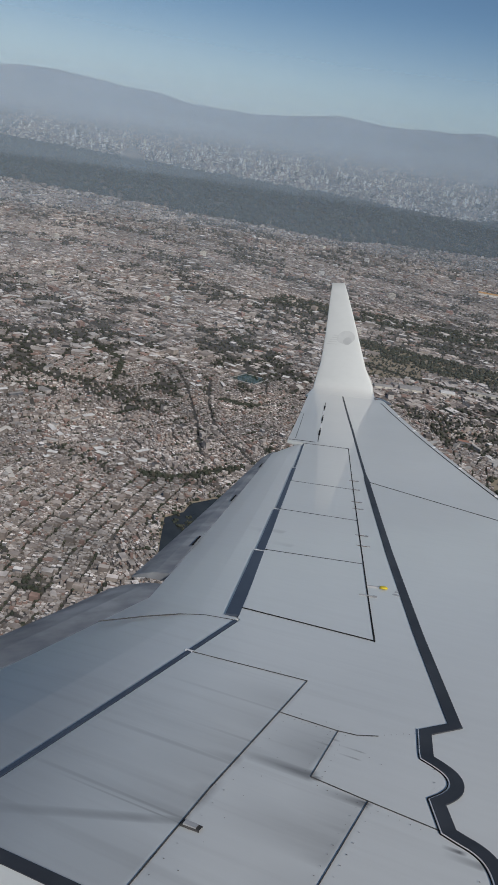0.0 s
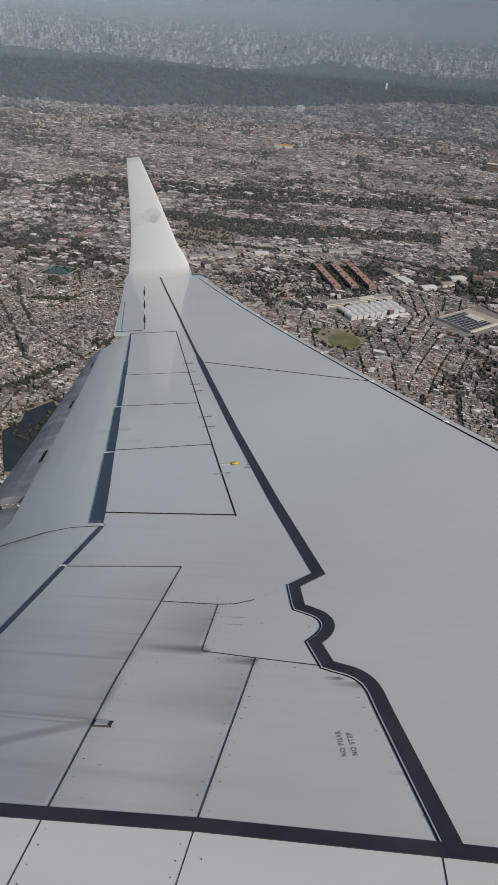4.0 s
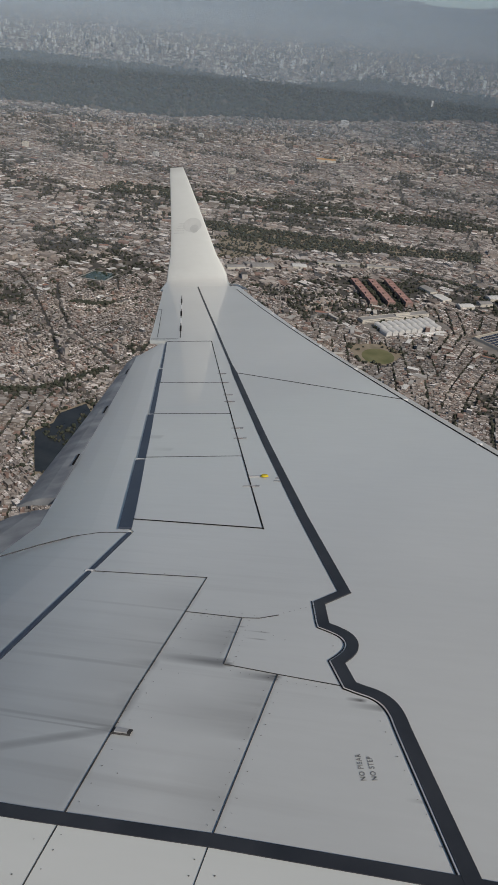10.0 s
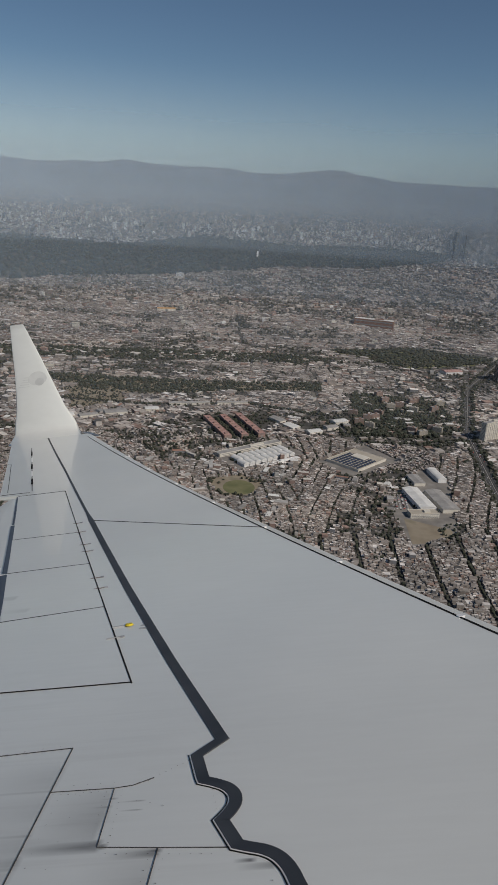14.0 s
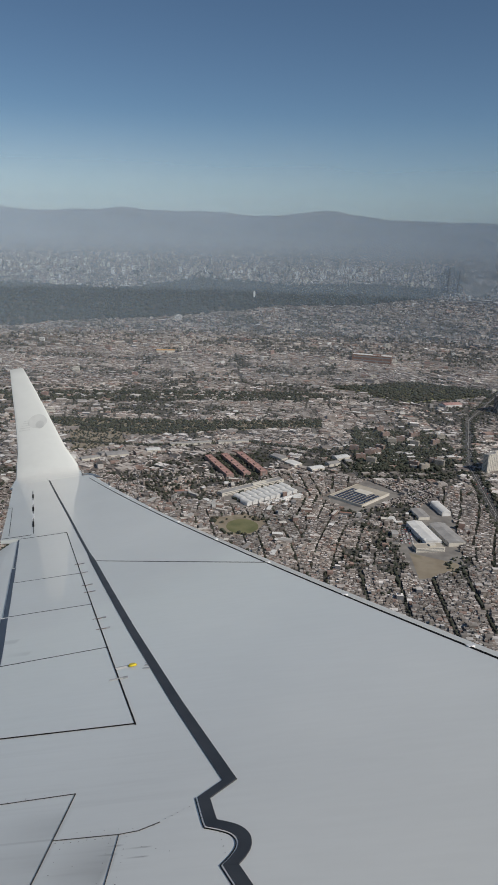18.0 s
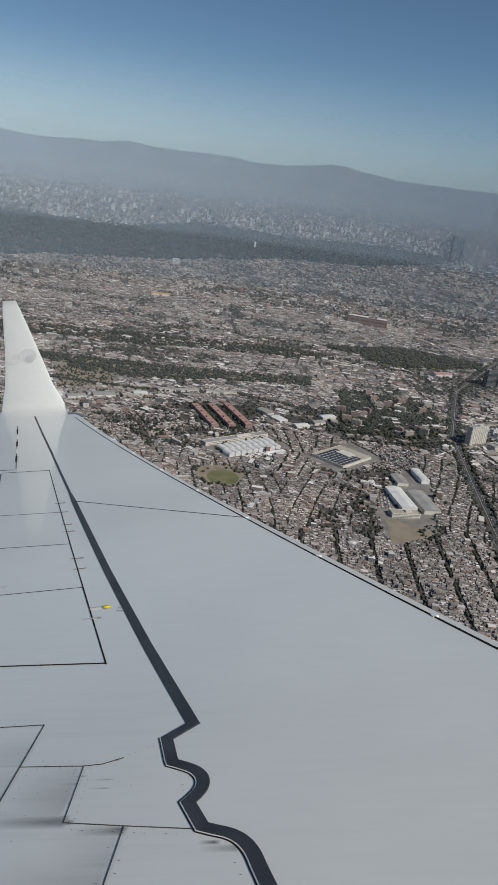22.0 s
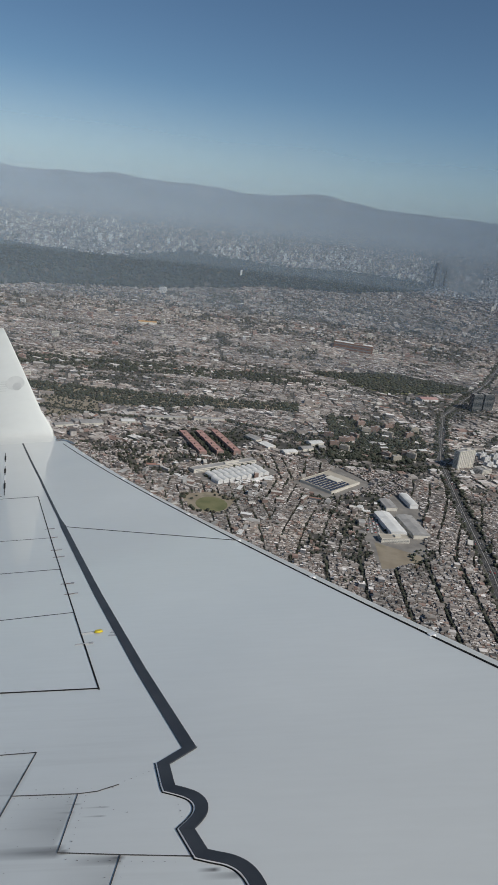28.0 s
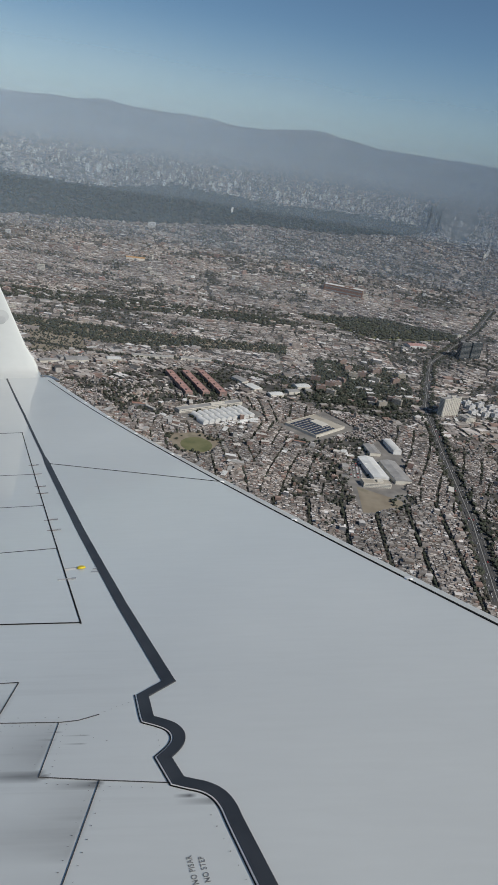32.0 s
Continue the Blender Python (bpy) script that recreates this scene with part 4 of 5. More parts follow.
def large_roofs():
    n = 2400
    r = 1150 * np.exp(rng.random(n) * 1.8)
    th = np.radians(rng.uniform(-34, 50, n))
    x, y = -r * np.sin(th), r * np.cos(th)
    cl = np.array([noise.noise(Vector((p / 260, q / 260, 9.4))) for p, q in zip(x, y)])
    ok = ~blocked(x, y) & (cl > -0.05) & ~((np.hypot(x - 260, y - 1050) < 380))
    x, y = x[ok], y[ok]
    n = len(x)
    k = 0.7 + np.hypot(x, y) / 4500
    ob = new("large_roofs", boxes("large_roofs", x, y, k * rng.uniform(4, 15, n), k * rng.uniform(3, 7, n), rng.normal(-0.1, 0.35, n) + rng.choice([0, math.pi / 2], n), rng.uniform(5, 9, n), [M_SHED, M_WALL]))
    tagged(ob, "larger sheds and halls with pale sheet roofs", "sheds", kind="stuff")


large_roofs()

# ---- roads, open ground and single buildings ----
M_ROAD = varied("road_asphalt", [(0.3, (0.05, 0.05, 0.052)), (0.7, (0.085, 0.083, 0.08))], 0.05, 0.9, 6.0)
M_STREET = varied("worn_street", [(0.3, (0.12, 0.115, 0.105)), (0.7, (0.20, 0.19, 0.17))], 0.05, 0.95, 6.0)
M_LINE = material("road_paint", (0.2, 0.2, 0.19), 0.7)
M_KERB = varied("kerb_concrete", [(0.3, (0.3, 0.29, 0.28)), (0.7, (0.4, 0.39, 0.37))], 0.3, 0.9)
M_YARD = varied("yard_concrete", [(0.3, (0.17, 0.16, 0.15)), (0.7, (0.27, 0.255, 0.235))], 0.03, 0.95, 8.0)
M_DUST = varied("dry_earth", [(0.3, (0.20, 0.165, 0.12)), (0.55, (0.29, 0.25, 0.19)), (0.75, (0.15, 0.14, 0.09))], 0.015, 1.0, 8.0)
M_GRASS = varied("playing_grass", [(0.3, (0.12, 0.13, 0.06)), (0.7, (0.19, 0.185, 0.095))], 0.03, 1.0, 6.0)
M_WHITE_ROOF = varied("white_sheet_roof", [(0.3, (0.62, 0.62, 0.60)), (0.7, (0.80, 0.80, 0.78))], 0.06, 0.55, 5.0)
M_TAN_ROOF = varied("tan_membrane_roof", [(0.3, (0.38, 0.34, 0.28)), (0.7, (0.50, 0.46, 0.39))], 0.05, 0.8)
M_GREY_ROOF = varied("grey_roof", [(0.3, (0.26, 0.255, 0.25)), (0.7, (0.40, 0.39, 0.38))], 0.06, 0.85)
M_RED_WALL = varied("brick_red_wall", [(0.3, (0.30, 0.19, 0.165)), (0.7, (0.38, 0.26, 0.225))], 0.1, 0.9)
M_BRICK = varied("weathered_brick", [(0.3, (0.24, 0.16, 0.13)), (0.7, (0.34, 0.23, 0.19))], 0.1, 0.9)
M_BROWN_WALL = varied("brown_wall", [(0.3, (0.16, 0.085, 0.06)), (0.7, (0.22, 0.12, 0.085))], 0.05, 0.9)
M_CREAM = varied("cream_wall", [(0.3, (0.55, 0.52, 0.46)), (0.7, (0.68, 0.65, 0.58))], 0.08, 0.85)
M_WHITE_WALL = varied("white_wall", [(0.3, (0.62, 0.62, 0.62)), (0.7, (0.76, 0.76, 0.75))], 0.08, 0.8)
M_DARK_GLASS = varied("dark_glass_wall", [(0.3, (0.02, 0.03, 0.04)), (0.7, (0.045, 0.06, 0.07))], 0.1, 0.2)
M_WINDOW = varied("window_glass", [(0.3, (0.12, 0.125, 0.13)), (0.7, (0.24, 0.24, 0.235))], 0.15, 0.3)
M_PANEL = varied("solar_glass", [(0.3, (0.03, 0.04, 0.07)), (0.7, (0.06, 0.07, 0.11))], 0.2, 0.25)
M_RED_ROOF = varied("red_roof", [(0.3, (0.37, 0.21, 0.19)), (0.7, (0.50, 0.33, 0.30))], 0.05, 0.8)
M_ORANGE = varied("orange_roof", [(0.3, (0.45, 0.26, 0.10)), (0.7, (0.55, 0.33, 0.14))], 0.05, 0.8)
M_CAR = island("car_paint", [(0.0, (0.6, 0.6, 0.6)), (0.35, (0.05, 0.05, 0.055)), (0.6, (0.3, 0.3, 0.32)), (0.8, (0.45, 0.06, 0.05)), (0.9, (0.75, 0.75, 0.75))], 0.3, 0.5, 0.05)


def flat_area(name, poly, mat, label, category, lift=0.15):
    """A level piece of ground with a real edge."""
    px, py, pz, k = lay([p[0] for p in poly], [p[1] for p in poly])
    n = len(poly)
    verts = [(a, b, c + lift) for a, b, c in zip(px, py, pz)] + [(a, b, c - 1.0) for a, b, c in zip(px, py, pz)]
    faces = [tuple(range(n))] + [(i, (i + 1) % n, n + (i + 1) % n, n + i) for i in range(n)]
    me = mesh_from(name, verts, faces, mat)
    bm = bmesh.new()
    bm.from_mesh(me)
    bmesh.ops.recalc_face_normals(bm, faces=bm.faces)
    bm.to_mesh(me)
    bm.free()
    return tagged(new(name, me), label, category, kind="structure")


def ribbon(name, line, width, lift, mat, offset=0.0):
    p = dense(line, 60)
    verts, faces = [], []
    for i, (x, y) in enumerate(p):
        a = p[max(0, i - 1)]
        b = p[min(len(p) - 1, i + 1)]
        d = Vector((b[0] - a[0], b[1] - a[1])).normalized()
        for s in (offset - width / 2, offset + width / 2):
            qx, qy, qz, k = lay(x + d.y * s, y - d.x * s)
            verts += [(float(qx), float(qy), float(qz) + lift), (float(qx), float(qy), float(qz) - 0.5)]
        if i:
            k = 4 * i
            faces += [(k - 4, k - 2, k + 2, k), (k - 4, k, k + 1, k - 3), (k - 2, k - 1, k + 3, k + 2)]
    return mesh_from(name, verts, faces, mat)


def road(name, line, width, label, lanes):
    ob = tagged(new(name, ribbon(name, line, width, 0.25, M_ROAD)), label, "road", kind="structure")
    for s in (-width / 2 - 0.4, width / 2 + 0.4):
        part("kerb", ribbon("kerb", line, 0.5, 0.4, M_KERB, s), ob)
    part("median", ribbon("median", line, 1.2, 0.6, M_KERB), ob)
    for i in range(1, lanes):
        for side in (-1, 1):
            part("lane_line", ribbon("lane_line", line, 0.35, 0.27, M_LINE, side * width / 2 * i / lanes), ob)
    return ob


road("road_expressway", HIGHWAY, 21, "wide grey expressway with a middle strip", 2)
road("road_avenue", AVENUE, 16, "grey avenue between the housing", 2)


for p in MINOR:
    tagged(new("road_street", ribbon("road_street", p, 11, 0.25, M_STREET)), "pale street between housing districts", "road", kind="structure")


for p in LEFT_ROADS:
    tagged(new("road_lane", ribbon("road_lane", p, 6.5, 0.25, M_ROAD)), "narrow dark asphalt street between dense houses", "road", kind="structure")


def cars(line, count, width):
    x, y = along(line, count, 0.0)
    x = x + rng.choice([-0.36, -0.2, 0.2, 0.36], count) * width
    n = len(x)
    ob = new("cars", boxes("cars", x, y, np.full(n, 0.75), np.full(n, 1.75), np.full(n, -0.05), np.full(n, 1.15), [M_CAR, M_CAR], lift=np.full(n, 0.3)))
    tagged(ob, "small cars on the expressway", "cars", kind="stuff")


cars(HIGHWAY[:5], 140, 21)
flat_area("pavement_depot_yard", YARD, M_YARD, "pale concrete yard round a vaulted depot", "yard")
flat_area("ground_brown_field", FIELD, M_DUST, "dry brown open field", "field")
flat_area("ground_ravine", STRIP_2, M_DUST, "dry olive ravine ground", "field", 0.1)
flat_area("ground_bare_lot", BARE, M_DUST, "bare dusty building land", "field")
flat_area("pavement_factory_yard", WHITE_YARD, M_YARD, "pale concrete factory yard", "yard")
flat_area("pavement_store_yard", SOLAR_YARD, M_YARD, "concrete car park round a flat store", "yard", 0.12)
flat_area("ground_green_park", PARK_B, M_GRASS, "park lawn under trees", "park")
flat_area("ground_field_edge", OVAL, M_DUST, "dry grass round a playing field", "field", 0.1)
flat_area("playing_field", [(-116 + 34 * math.cos(k * math.tau / 28), 1438 + 40 * math.sin(k * math.tau / 28)) for k in range(28)], M_GRASS, "light green oval playing field", "field", 0.3)
flat_area("ground_sandy_lot", [(222, 1355), (312, 1318), (300, 1262), (226, 1242)], M_DUST, "sandy yellow sports lot", "field", 0.3)

M_POND = varied("green_pond_water", [(0.3, (0.02, 0.045, 0.04)), (0.7, (0.035, 0.065, 0.055))], 0.03, 0.12)
M_LAKE = varied("still_dark_water", [(0.3, (0.028, 0.034, 0.038)), (0.7, (0.045, 0.052, 0.056))], 0.03, 0.12)
flat_area("pavement_reservoir_bank", [(-872, 1545), (-800, 1556), (-796, 1625), (-862, 1618)], M_KERB, "concrete bank of a small reservoir", "bank", 0.4)
flat_area("water_reservoir", [(-867, 1551), (-805, 1560), (-801, 1619), (-859, 1612)], M_POND, "dark green water in a small reservoir", "water", 0.7)


flat_area("pavement_lake_bank", LAKE_BANK, M_DUST, "dusty bank round a dark pond", "bank", 0.3)
flat_area("water_lake", LAKE, M_LAKE, "still dark water of a long pond", "water", 0.6)


def parked_cars():
    gx, gy = np.meshgrid(np.arange(206, 240, 7.5), np.arange(1395, 1478, 2.3))
    x, y = gx.ravel(), gy.ravel()
    ok = rng.random(len(x)) < 0.7
    x, y = x[ok], y[ok]
    n = len(x)
    ob = new("parked_cars", boxes("parked_cars", x, y, np.full(n, 1.7), np.full(n, 0.75), np.full(n, 0.26), np.full(n, 1.15), [M_CAR, M_CAR], lift=np.full(n, 0.3)))
    tagged(ob, "rows of parked cars on a factory yard", "cars", kind="stuff")


parked_cars()


def block_mesh(name, lx, ly, z0, z1, mat, bevel=0.0):
    v = [(sx * lx / 2, sy * ly / 2, z) for z in (z0, z1) for sx, sy in ((-1, -1), (1, -1), (1, 1), (-1, 1))]
    return mesh_from(name, v, [(0, 3, 2, 1), (4, 5, 6, 7), (0, 1, 5, 4), (1, 2, 6, 5), (2, 3, 7, 6), (3, 0, 4, 7)], mat)


def block(name, lx, ly, z0, z1, mat, parent, x=0.0, y=0.0, label=""):
    ob = part(name, block_mesh(name, lx, ly, z0, z1, mat), parent, label)
    ob.location = (x, y, 0)
    return ob


def place(x, y, ang):
    px, py, pz, k = lay(x, y)
    return Matrix.Translation((float(px), float(py), float(pz))) @ Matrix.Rotation(ang, 4, "Z") @ Matrix.Scale(float(k), 4)


def building(name, x, y, lx, ly, h, ang, wall, roof, label, category="building", floors=0, bays=0, group="", ribs=False):
    """A block with walls, a parapet roof, window bands floor by floor or bays between ribs."""
    b = thing(name, label, category, group, at=place(x, y, ang))
    body = block("wall", lx, ly, -2.0, h, wall, b)
    block("roof", lx - 0.8, ly - 0.8, h, h + 0.3, roof, b)
    for sx, sy, w, d in ((0, -1, lx, 0.4), (0, 1, lx, 0.4), (-1, 0, 0.4, ly - 0.8), (1, 0, 0.4, ly - 0.8)):
        block("parapet", w, d, h, h + 1.0, wall, b, sx * (lx - 0.4) / 2, sy * (ly - 0.4) / 2)
    block("roof_house", lx * 0.22, ly * 0.4, h + 0.3, h + 3.2, wall, b, lx * 0.12, 0)
    if floors:
        f = h / floors
        for i in range(floors):
            z = i * f + f * 0.35
            for sy in (-1, 1):
                if bays:
                    w = lx / bays
                    for j in range(bays):
                        block("window", w * 0.62, 0.3, z, z + f * 0.32, M_WINDOW, body, -lx / 2 + w * (j + 0.5), sy * (ly / 2 + 0.05))
                else:
                    block("window_band", lx * 0.94, 0.3, z, z + f * 0.32, M_WINDOW, body, 0, sy * (ly / 2 + 0.05))
            for sx in (-1, 1):
                block("window_band", 0.3, ly * 0.7, z, z + f * 0.32, M_WINDOW, body, sx * (lx / 2 + 0.05), 0)
    if ribs:
        for j in range(9):
            for sy in (-1, 1):
                block("rib", lx * 0.025, 0.9, -2, h, wall, body, -lx / 2 + lx * (j + 0.5) / 9, sy * (ly / 2 + 0.3))
    return b


def gable(name, x, y, lx, ly, h, rise, ang, label, wall, roof, group="", arched=False):
    """A shed with a pitched or barrel roof along its length."""
    b = thing(name, label, "warehouse", group, at=place(x, y, ang))
    block("wall", lx, ly, -1.0, h, wall, b)
    n = 9 if arched else 3
    prof = []
    for i in range(n):
        u = -1 + 2 * i / (n - 1)
        prof.append((u * (ly / 2 + 0.6), h + (rise * math.sqrt(max(0, 1 - u * u * 0.98)) if arched else rise * (1 - abs(u)))))
    verts, faces = [], []
    for sx in (-1, 1):
        verts += [(sx * (lx / 2 + 0.6), a, c) for a, c in prof] + [(sx * (lx / 2 + 0.6), prof[-1][0], h - 0.3), (sx * (lx / 2 + 0.6), prof[0][0], h - 0.3)]
    m = n + 2
    for i in range(m):
        j = (i + 1) % m
        faces.append((i, j, m + j, m + i))
    faces += [tuple(reversed(range(m))), tuple(range(m, 2 * m))]
    part("roof", mesh_from("roof", verts, faces, roof), b)
    for i in range(4):
        block("roof_rib", 0.5, ly * 0.9, h + rise * 0.2, h + rise * 0.55, roof, b, lx * (-0.375 + 0.25 * i), 0)
    block("door", lx * 0.12, 0.3, -1, h * 0.7, M_WINDOW, b, 0, -ly / 2 - 0.1)
    return b


# vaulted depot
DEPOT = math.atan2(154, 165)
dc, ds = math.cos(DEPOT), math.sin(DEPOT)
for row in range(2):
    for i in range(9):
        u, v = -72 + 17.2 * i + 5 * row, -26 + 30 * row
        gable("vaulted_shed", -85 + u * dc - v * ds, 1640 + u * ds + v * dc, 27, 14.6, 6, 5.5, DEPOT + math.pi / 2, "white barrel-vaulted depot shed on a concrete yard", M_WHITE_WALL, M_WHITE_ROOF, "vaulted depot sheds", True)
building("depot_office", -85 + 4 * dc - 50 * ds, 1640 + 4 * ds + 50 * dc, 190, 20, 8, DEPOT, M_CREAM, M_GREY_ROOF, "long pale flat-roofed depot office", floors=2)
building("depot_gatehouse", -85 + 10 * dc + 58 * ds, 1640 + 10 * ds - 58 * dc, 120, 9, 5, DEPOT, M_WHITE_WALL, M_WHITE_ROOF, "low white gatehouse range along the depot", floors=1)
# red apartment rows
RED = math.atan2(-2.0, 1.0)
for row in range(3):
    for i in range(4):
        u, v = -66 + 44 * i, -46 + 46 * row
        building("apartment_block", -172 + u * math.cos(RED) - v * math.sin(RED), 1838 + u * math.sin(RED) + v * math.cos(RED), 40, 19, 11, RED, M_RED_WALL, M_RED_ROOF, "brick-red five-storey apartment block in a row", floors=5, group="red apartment rows")
# brick blocks in the grove
for i in range(20):
    gx, gy = scatter(WOOD_C, 40)
    building("grove_block", float(gx[i]), float(gy[i]), 26, 12, 17, float(rng.uniform(-0.6, 0.6)), M_BRICK if i % 3 else M_TAN_ROOF, M_GREY_ROOF, "brick apartment block among dark trees", floors=6, group="apartment blocks in the grove")
# flat store with rows of solar panels
store = building("flat_store", 143, 1664, 118, 92, 5.5, math.atan2(128, 98), M_CREAM, M_TAN_ROOF, "large tan flat-roofed store with solar panels", "store")
for i in range(8):
    for j in range(4):
        p = block("solar_panel", 18, 7.2, 6.4, 6.8, M_PANEL, store, -46 + 20 * j, -38 + 10 * i)
# factory sheds
gable("factory_shed", 262, 1448, 104, 34, 10, 3, 1.83, "white factory shed with shallow roof", M_WHITE_WALL, M_WHITE_ROOF)
gable("factory_shed", 322, 1600, 66, 20, 9, 3, 1.83, "white factory shed with barrel roof", M_WHITE_WALL, M_WHITE_ROOF, arched=True)
gable("factory_shed", 310, 1450, 100, 36, 9, 3, 1.83, "grey factory shed with shallow roof", M_CREAM, M_GREY_ROOF)
gable("factory_shed", 270, 1560, 50, 26, 8, 2.5, 1.83, "grey factory shed with shallow roof", M_CREAM, M_GREY_ROOF)
building("factory_office", 262, 1375, 60, 22, 9, 0.25, M_CREAM, M_TAN_ROOF, "cream factory office with flat roof", floors=3)
for x, y, lx, ly, a, roof in ((-616, 1812, 42, 26, 0.6, M_WHITE_ROOF), (-560, 1830, 50, 20, 0.6, M_GREY_ROOF), (-500, 1880, 60, 34, 0.5, M_GREY_ROOF), (-412, 1935, 38, 26, 0.4, M_WHITE_ROOF), (-320, 2020, 120, 14, 0.35, M_GREY_ROOF),
                              (-200, 2060, 90, 14, 0.3, M_GREY_ROOF), (-20, 1880, 40, 28, -0.8, M_WHITE_ROOF), (-60, 1930, 46, 24, -0.8, M_GREY_ROOF), (40, 1850, 40, 24, 0.6, M_WHITE_ROOF), (85, 1900, 36, 22, 0.6, M_GREY_ROOF),
                              (110, 1960, 44, 26, 0.6, M_WHITE_ROOF), (-690, 1760, 50, 30, 0.5, M_WHITE_ROOF), (-230, 1300, 40, 14, 0.3, M_WHITE_ROOF), (-215, 1275, 36, 14, 0.3, M_WHITE_ROOF), (-620, 1640, 60, 26, 0.4, M_GREY_ROOF)):
    gable("warehouse", x, y, lx, ly, 8, 2.5, a, "low warehouse with pale sheet roof" if roof is M_WHITE_ROOF else "low warehouse with grey sheet roof", M_CREAM, roof, "warehouses")
# taller buildings by the expressway
building("slab_tower", 512, 1922, 70, 16, 52, math.atan2(46, 54), M_CREAM, M_GREY_ROOF, "cream slab tower with dark window strips", "tower", 15, 9, ribs=True)
building("annex", 560, 1900, 40, 30, 14, 0.7, M_CREAM, M_GREY_ROOF, "cream annex beside a slab tower", floors=4)
building("dark_slab_tower", 700, 2630, 46, 20, 62, 0.5, M_DARK_GLASS, M_GREY_ROOF, "dark glass slab tower", "tower", 14)
building("dark_slab_tower", 745, 2655, 46, 20, 62, 0.5, M_DARK_GLASS, M_GREY_ROOF, "dark glass slab tower", "tower", 14)
building("apartment_tower", 742, 1990, 24, 20, 66, 0.8, M_WHITE_WALL, M_GREY_ROOF, "slim white apartment tower beside the expressway", "tower", 18, 5)
building("apartment_tower", 775, 1975, 20, 20, 44, 0.8, M_CREAM, M_GREY_ROOF, "cream apartment tower beside a white tower", "tower", 12, 4)
for i in range(14):
    building("low_apartments", 590 + 34 * (i % 5) + 5 * (i % 2), 1960 + 38 * (i // 5) + 6 * (i % 3), 30, 12, 15, 0.75, M_WHITE_WALL, M_GREY_ROOF, "white five-storey apartment block", floors=5, group="white apartment blocks")
for i in range(10):
    building("red_apartments", 830 + 30 * (i % 5), 2060 + 36 * (i // 5), 26, 14, 24, 0.75, M_RED_WALL, M_RED_ROOF, "red eight-storey apartment block", floors=8, group="tall red apartment blocks")
building("exchange_hall", 320, 3606, 190, 45, 34, -0.22, M_BROWN_WALL, M_WHITE_ROOF, "long brown hall with pale flat roof", floors=2)
flat_area("pavement_hall_yard", [(200, 3640), (300, 3560), (260, 3480), (150, 3560)], M_YARD, "pale yard beside a long brown hall", "yard", 0.3)
flat_area("ground_red_track", [(-40 + 60 * math.cos(k * math.tau / 24), 3490 + 150 * math.sin(k * math.tau / 24)) for k in range(24)], M_RED_ROOF, "reddish running track", "field", 0.4)
flat_area("ground_track_infield", [(-40 + 40 * math.cos(k * math.tau / 24), 3490 + 125 * math.sin(k * math.tau / 24)) for k in range(24)], M_DUST, "dry infield of a running track", "field", 0.8)
building("white_block", -892, 5040, 50, 34, 26, 0.1, M_WHITE_WALL, M_WHITE_ROOF, "tall white block at the forest edge", floors=6)
gable("orange_shed", -707, 3629, 90, 34, 10, 4, 0.3, "long shed with bright orange roof", M_CREAM, M_ORANGE)
gable("red_shed", 540, 2700, 70, 40, 9, 4, 0.4, "shed with bright red roof", M_WHITE_WALL, M_RED_ROOF)
building("park_tower", -496, 6700, 16, 14, 70, 0.2, M_WHITE_WALL, M_GREY_ROOF, "slim pale tower rising from the forest", "tower")
for x, w, h in ((1560, 60, 270), (1665, 46, 245)):
    building("twin_tower", x, 8600, w, 80, h, 0.2, M_DARK_GLASS, M_GREY_ROOF, "tall dark twin tower fading in haze", "tower", 24, group="dark twin towers")
# skyline beyond the forest
trng = random.Random(21)
for i in range(340):
    a = radians(trng.uniform(-32, 44))
    r = trng.uniform(9400, 12500) if trng.random() < 0.75 else trng.uniform(6500, 9500)
    x, y = -r * math.sin(a), r * math.cos(a)
    if inside(np.array([x]), np.array([y]), FOREST)[0]:
        continue
    h = trng.choice([26, 32, 38, 46, 58, 80]) * r / 10000
    wall = trng.choice([M_WHITE_WALL, M_CREAM, M_WHITE_WALL, M_DARK_GLASS])
    w = trng.uniform(18, 44)
    b = thing("skyline_tower", "hazy dark glass tower in the skyline" if wall is M_DARK_GLASS else "hazy pale tower in the skyline", "tower", "skyline towers", at=place(x, y, trng.uniform(-0.5, 0.5)))
    block("wall", w, w * 0.7, -10, h, wall, b)
    block("roof", w * 0.6, w * 0.4, h, h + 8, M_GREY_ROOF, b)
# middle-distance apartment towers
for i in range(60):
    a = radians(trng.uniform(-32, 46))
    r = trng.uniform(2400, 4300)
    x, y = -r * math.sin(a), r * math.cos(a)
    if blocked(np.array([x]), np.array([y]))[0]:
        continue
    wall = trng.choice([M_WHITE_WALL, M_CREAM, M_CREAM, M_RED_WALL])
    building("apartment_house", x, y, trng.uniform(14, 30), trng.uniform(10, 16), trng.choice([9, 12, 15, 22]), trng.uniform(-0.6, 0.6), wall, trng.choice([M_GREY_ROOF, M_WHITE_ROOF, M_TAN_ROOF]), "brick-red apartment house among low roofs" if wall is M_RED_WALL else "pale apartment house among low roofs", floors=trng.choice([0, 3, 4, 5]), group="scattered apartment houses")


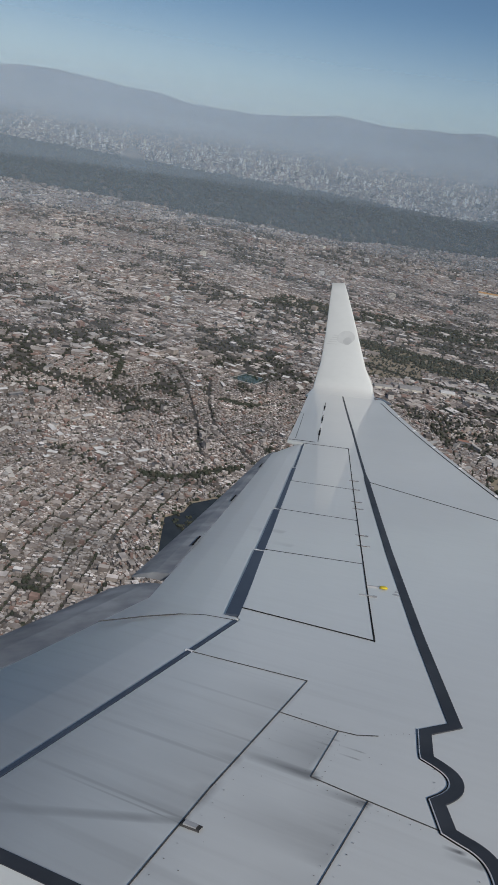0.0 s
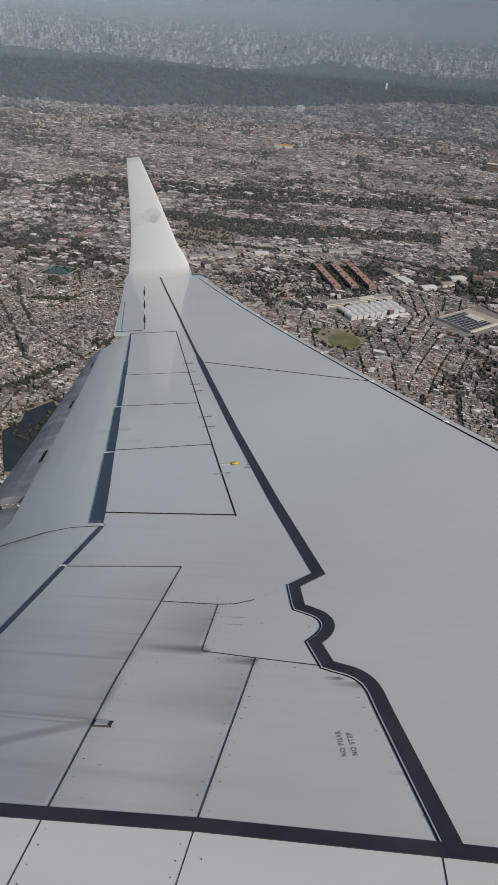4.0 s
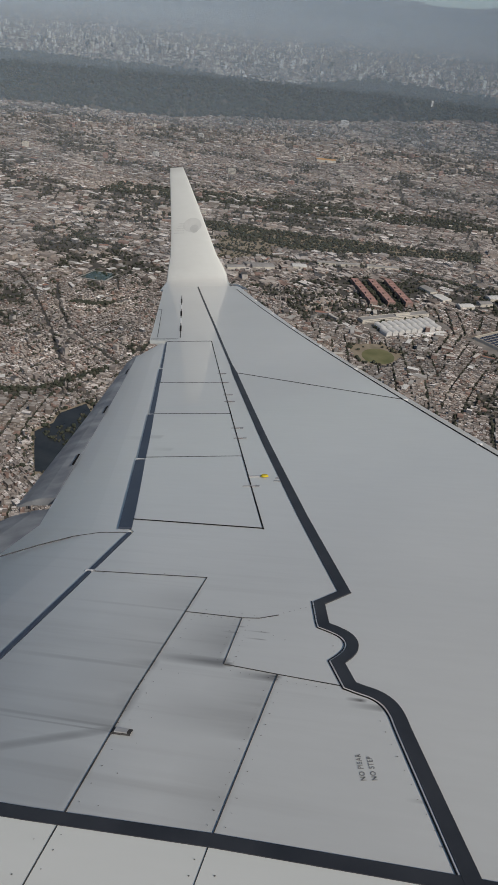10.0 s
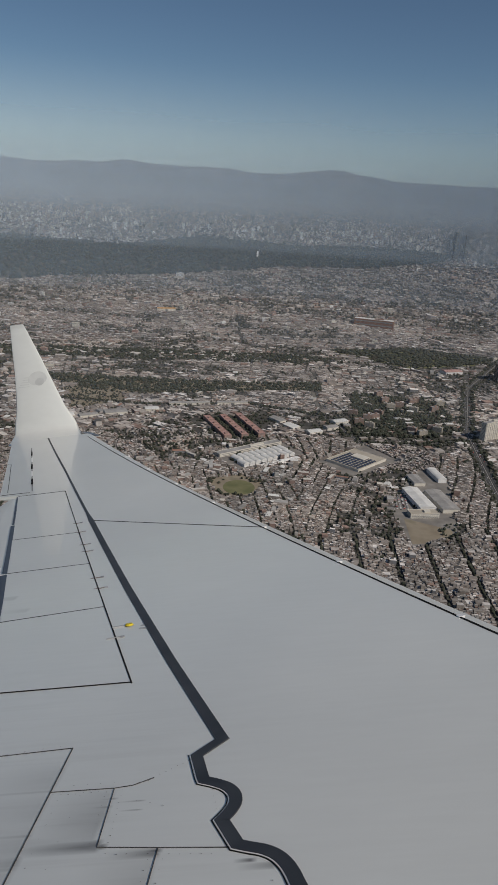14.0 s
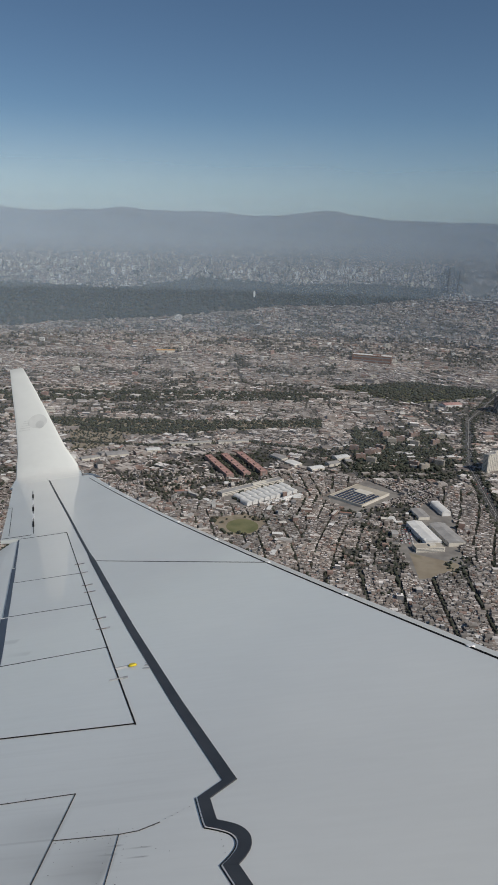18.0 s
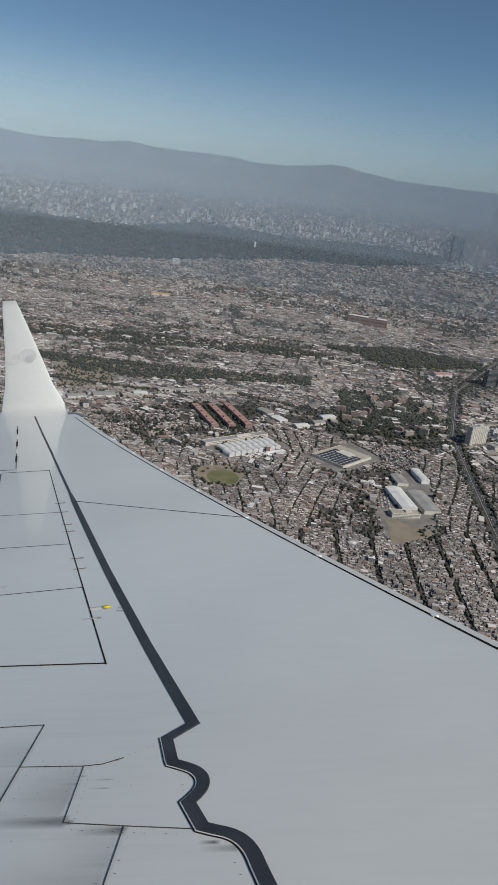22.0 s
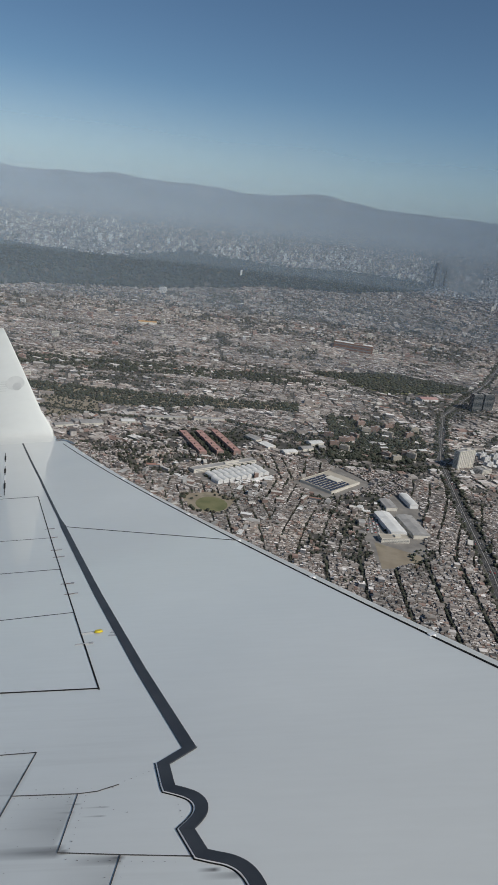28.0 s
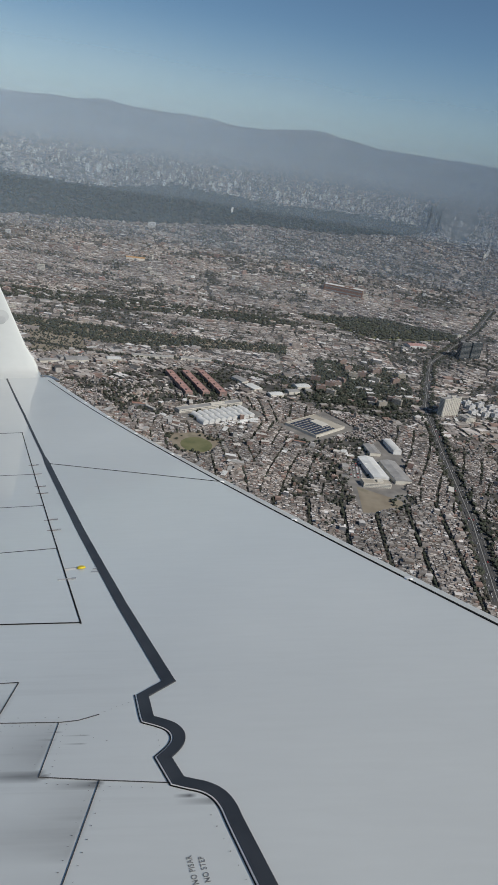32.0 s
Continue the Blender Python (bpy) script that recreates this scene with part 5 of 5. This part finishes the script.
def single_houses():
    """The houses by the flight path's near side, each one a thing."""
    kinds = []
    for i, (lx, ly, h, wall, roof) in enumerate(((6.4, 9.5, 5.6, M_CREAM, M_GREY_ROOF), (7.0, 8.0, 8.2, M_WHITE_WALL, M_TAN_ROOF), (6.0, 10.5, 3.2, M_BROWN_WALL, M_GREY_ROOF), (7.4, 9.0, 5.8, M_RED_WALL, M_TAN_ROOF), (6.6, 11.0, 6.0, M_GREY_ROOF, M_WHITE_ROOF))):
        tone = ("cream", "white", "brown", "brick-red", "grey")[i]
        b = thing("house", "small %s flat-roofed house with roof tank in a street row" % tone, "house", "row houses", at=pose(0, 0, -50))
        body = block("wall", lx, ly, -2, h, wall, b)
        block("roof", lx - 0.5, ly - 0.5, h, h + 0.15, roof, b)
        block("parapet", lx, 0.25, h, h + 0.7, wall, b, 0, -ly / 2 + 0.125)
        block("parapet", lx, 0.25, h, h + 0.7, wall, b, 0, ly / 2 - 0.125)
        block("roof_room", lx * 0.4, ly * 0.25, h + 0.15, h + 2.3, wall, b, lx * 0.2, ly * 0.25)
        tank = mesh_from("water_tank", [(0.55 * math.cos(k * math.tau / 8), 0.55 * math.sin(k * math.tau / 8), z) for z in (h + 0.15, h + 1.5) for k in range(8)], [(k, (k + 1) % 8, 8 + (k + 1) % 8, 8 + k) for k in range(8)] + [tuple(range(8, 16))], M_INK)
        part("water_tank", tank, b, "black roof water tank").location = (-lx * 0.25, -ly * 0.2, 0)
        block("door", 1.0, 0.1, 0, 2.05, M_BROWN_WALL, body, -lx * 0.2, -ly / 2 - 0.05)
        for sx in (-0.15, 0.25):
            block("window", 1.3, 0.1, h - 2.0, h - 0.9, M_WINDOW, body, lx * sx, -ly / 2 - 0.05)
        kinds.append(b)
    hrng = random.Random(5)
    for n, (x, y, a) in enumerate(SINGLES):
        m = place(x, y, a + (math.pi if n % 2 else 0) + math.pi / 2)
        m = Matrix.Translation(m.translation) @ m.to_quaternion().to_matrix().to_4x4()
        k = kinds[n] if n < len(kinds) else None
        if k:
            k.matrix_world = m
        else:
            copy_thing(hrng.choice(kinds), m)


single_houses()


# ---- hills and smog ----


def hills(name, r, foot, top, swing, seed, mat, label):
    """A range whose front climbs from its foot to an uneven ridge, with spurs and gullies."""
    verts, faces = [], []
    n, m = 360, 14
    for i in range(n + 1):
        a = math.radians(-60 + 140 * i / n)
        crest = EYE_HEIGHT + top + swing * noise.fractal(Vector((i * 0.024, seed, 0.7)), 1.0, 2.0, 6) + 9 * noise.noise(Vector((i * 0.17, seed, 2.0)))
        for j in range(m):
            u = j / (m - 1)
            spur = 5.0 * noise.fractal(Vector((i * 0.11, u * 1.6, seed + 4.0)), 1.0, 2.0, 4) * math.sin(math.pi * u)
            d = -14.0 + 14.0 * u + spur
            verts.append((-(r + d) * math.sin(a), (r + d) * math.cos(a), foot + (crest - foot) * u ** 0.8))
        verts.append((-(r + 30.0) * math.sin(a), (r + 30.0) * math.cos(a), foot))
        if i:
            for j in range(m):
                b = (m + 1) * i + j
                faces.append((b - m - 1, b, b + 1, b - m))
    ob = new(name, mesh_from(name, verts, faces, mat, smooth=True))
    tagged(ob, label, "hills", kind="structure")


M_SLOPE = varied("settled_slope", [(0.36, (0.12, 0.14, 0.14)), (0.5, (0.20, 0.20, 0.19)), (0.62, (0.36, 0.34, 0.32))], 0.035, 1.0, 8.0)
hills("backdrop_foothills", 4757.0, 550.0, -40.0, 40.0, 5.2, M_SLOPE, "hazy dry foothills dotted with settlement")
hills("backdrop_hills", 4800.0, 550.0, 78.0, 85.0, 1.7, M_HILL, "low mountain range beyond the city, haze tinted into its blue-grey colour")


def smog():
    """Veils of smog that thicken with distance: plan distance, density, depth of the soft lower edge, top, fade above it, tint, share of light let through."""
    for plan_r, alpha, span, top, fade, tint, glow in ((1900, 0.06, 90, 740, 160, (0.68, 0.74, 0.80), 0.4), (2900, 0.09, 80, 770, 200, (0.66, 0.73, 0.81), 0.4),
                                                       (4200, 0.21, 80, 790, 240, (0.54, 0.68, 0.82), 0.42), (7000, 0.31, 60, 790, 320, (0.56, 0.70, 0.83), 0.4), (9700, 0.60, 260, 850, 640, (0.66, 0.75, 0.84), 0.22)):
        r, low = float(lay(0.0, plan_r)[1]), float(lay(0.0, plan_r)[2])
        m = bpy.data.materials.new("smog")
        m.use_nodes = True
        nt = m.node_tree
        nt.nodes.remove(nt.nodes["Principled BSDF"])
        out = nt.nodes["Material Output"]
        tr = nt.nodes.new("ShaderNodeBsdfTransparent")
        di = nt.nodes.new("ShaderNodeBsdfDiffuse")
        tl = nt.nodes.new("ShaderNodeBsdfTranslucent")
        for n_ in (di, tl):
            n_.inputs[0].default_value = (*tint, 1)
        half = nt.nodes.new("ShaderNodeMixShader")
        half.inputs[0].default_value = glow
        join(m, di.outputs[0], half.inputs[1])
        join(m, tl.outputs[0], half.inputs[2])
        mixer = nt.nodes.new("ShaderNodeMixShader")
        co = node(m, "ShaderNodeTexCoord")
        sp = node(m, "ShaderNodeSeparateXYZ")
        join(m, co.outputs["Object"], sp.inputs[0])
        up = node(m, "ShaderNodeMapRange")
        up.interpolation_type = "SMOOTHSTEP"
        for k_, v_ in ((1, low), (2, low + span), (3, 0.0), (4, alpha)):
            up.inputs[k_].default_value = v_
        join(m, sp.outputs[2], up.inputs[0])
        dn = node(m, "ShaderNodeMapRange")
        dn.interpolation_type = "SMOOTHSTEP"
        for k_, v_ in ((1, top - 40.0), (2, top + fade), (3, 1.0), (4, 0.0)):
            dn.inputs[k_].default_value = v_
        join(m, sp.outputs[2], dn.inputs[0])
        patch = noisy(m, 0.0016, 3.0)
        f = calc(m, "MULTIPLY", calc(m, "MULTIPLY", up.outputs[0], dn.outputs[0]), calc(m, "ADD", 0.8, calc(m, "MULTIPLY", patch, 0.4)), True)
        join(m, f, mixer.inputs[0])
        join(m, tr.outputs[0], mixer.inputs[1])
        join(m, half.outputs[0], mixer.inputs[2])
        join(m, mixer.outputs[0], out.inputs[0])
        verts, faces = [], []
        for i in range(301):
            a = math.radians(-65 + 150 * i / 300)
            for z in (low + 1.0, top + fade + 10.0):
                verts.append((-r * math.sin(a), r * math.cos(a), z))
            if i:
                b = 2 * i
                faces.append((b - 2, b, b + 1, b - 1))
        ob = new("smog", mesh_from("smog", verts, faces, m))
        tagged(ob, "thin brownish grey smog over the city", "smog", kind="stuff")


smog()
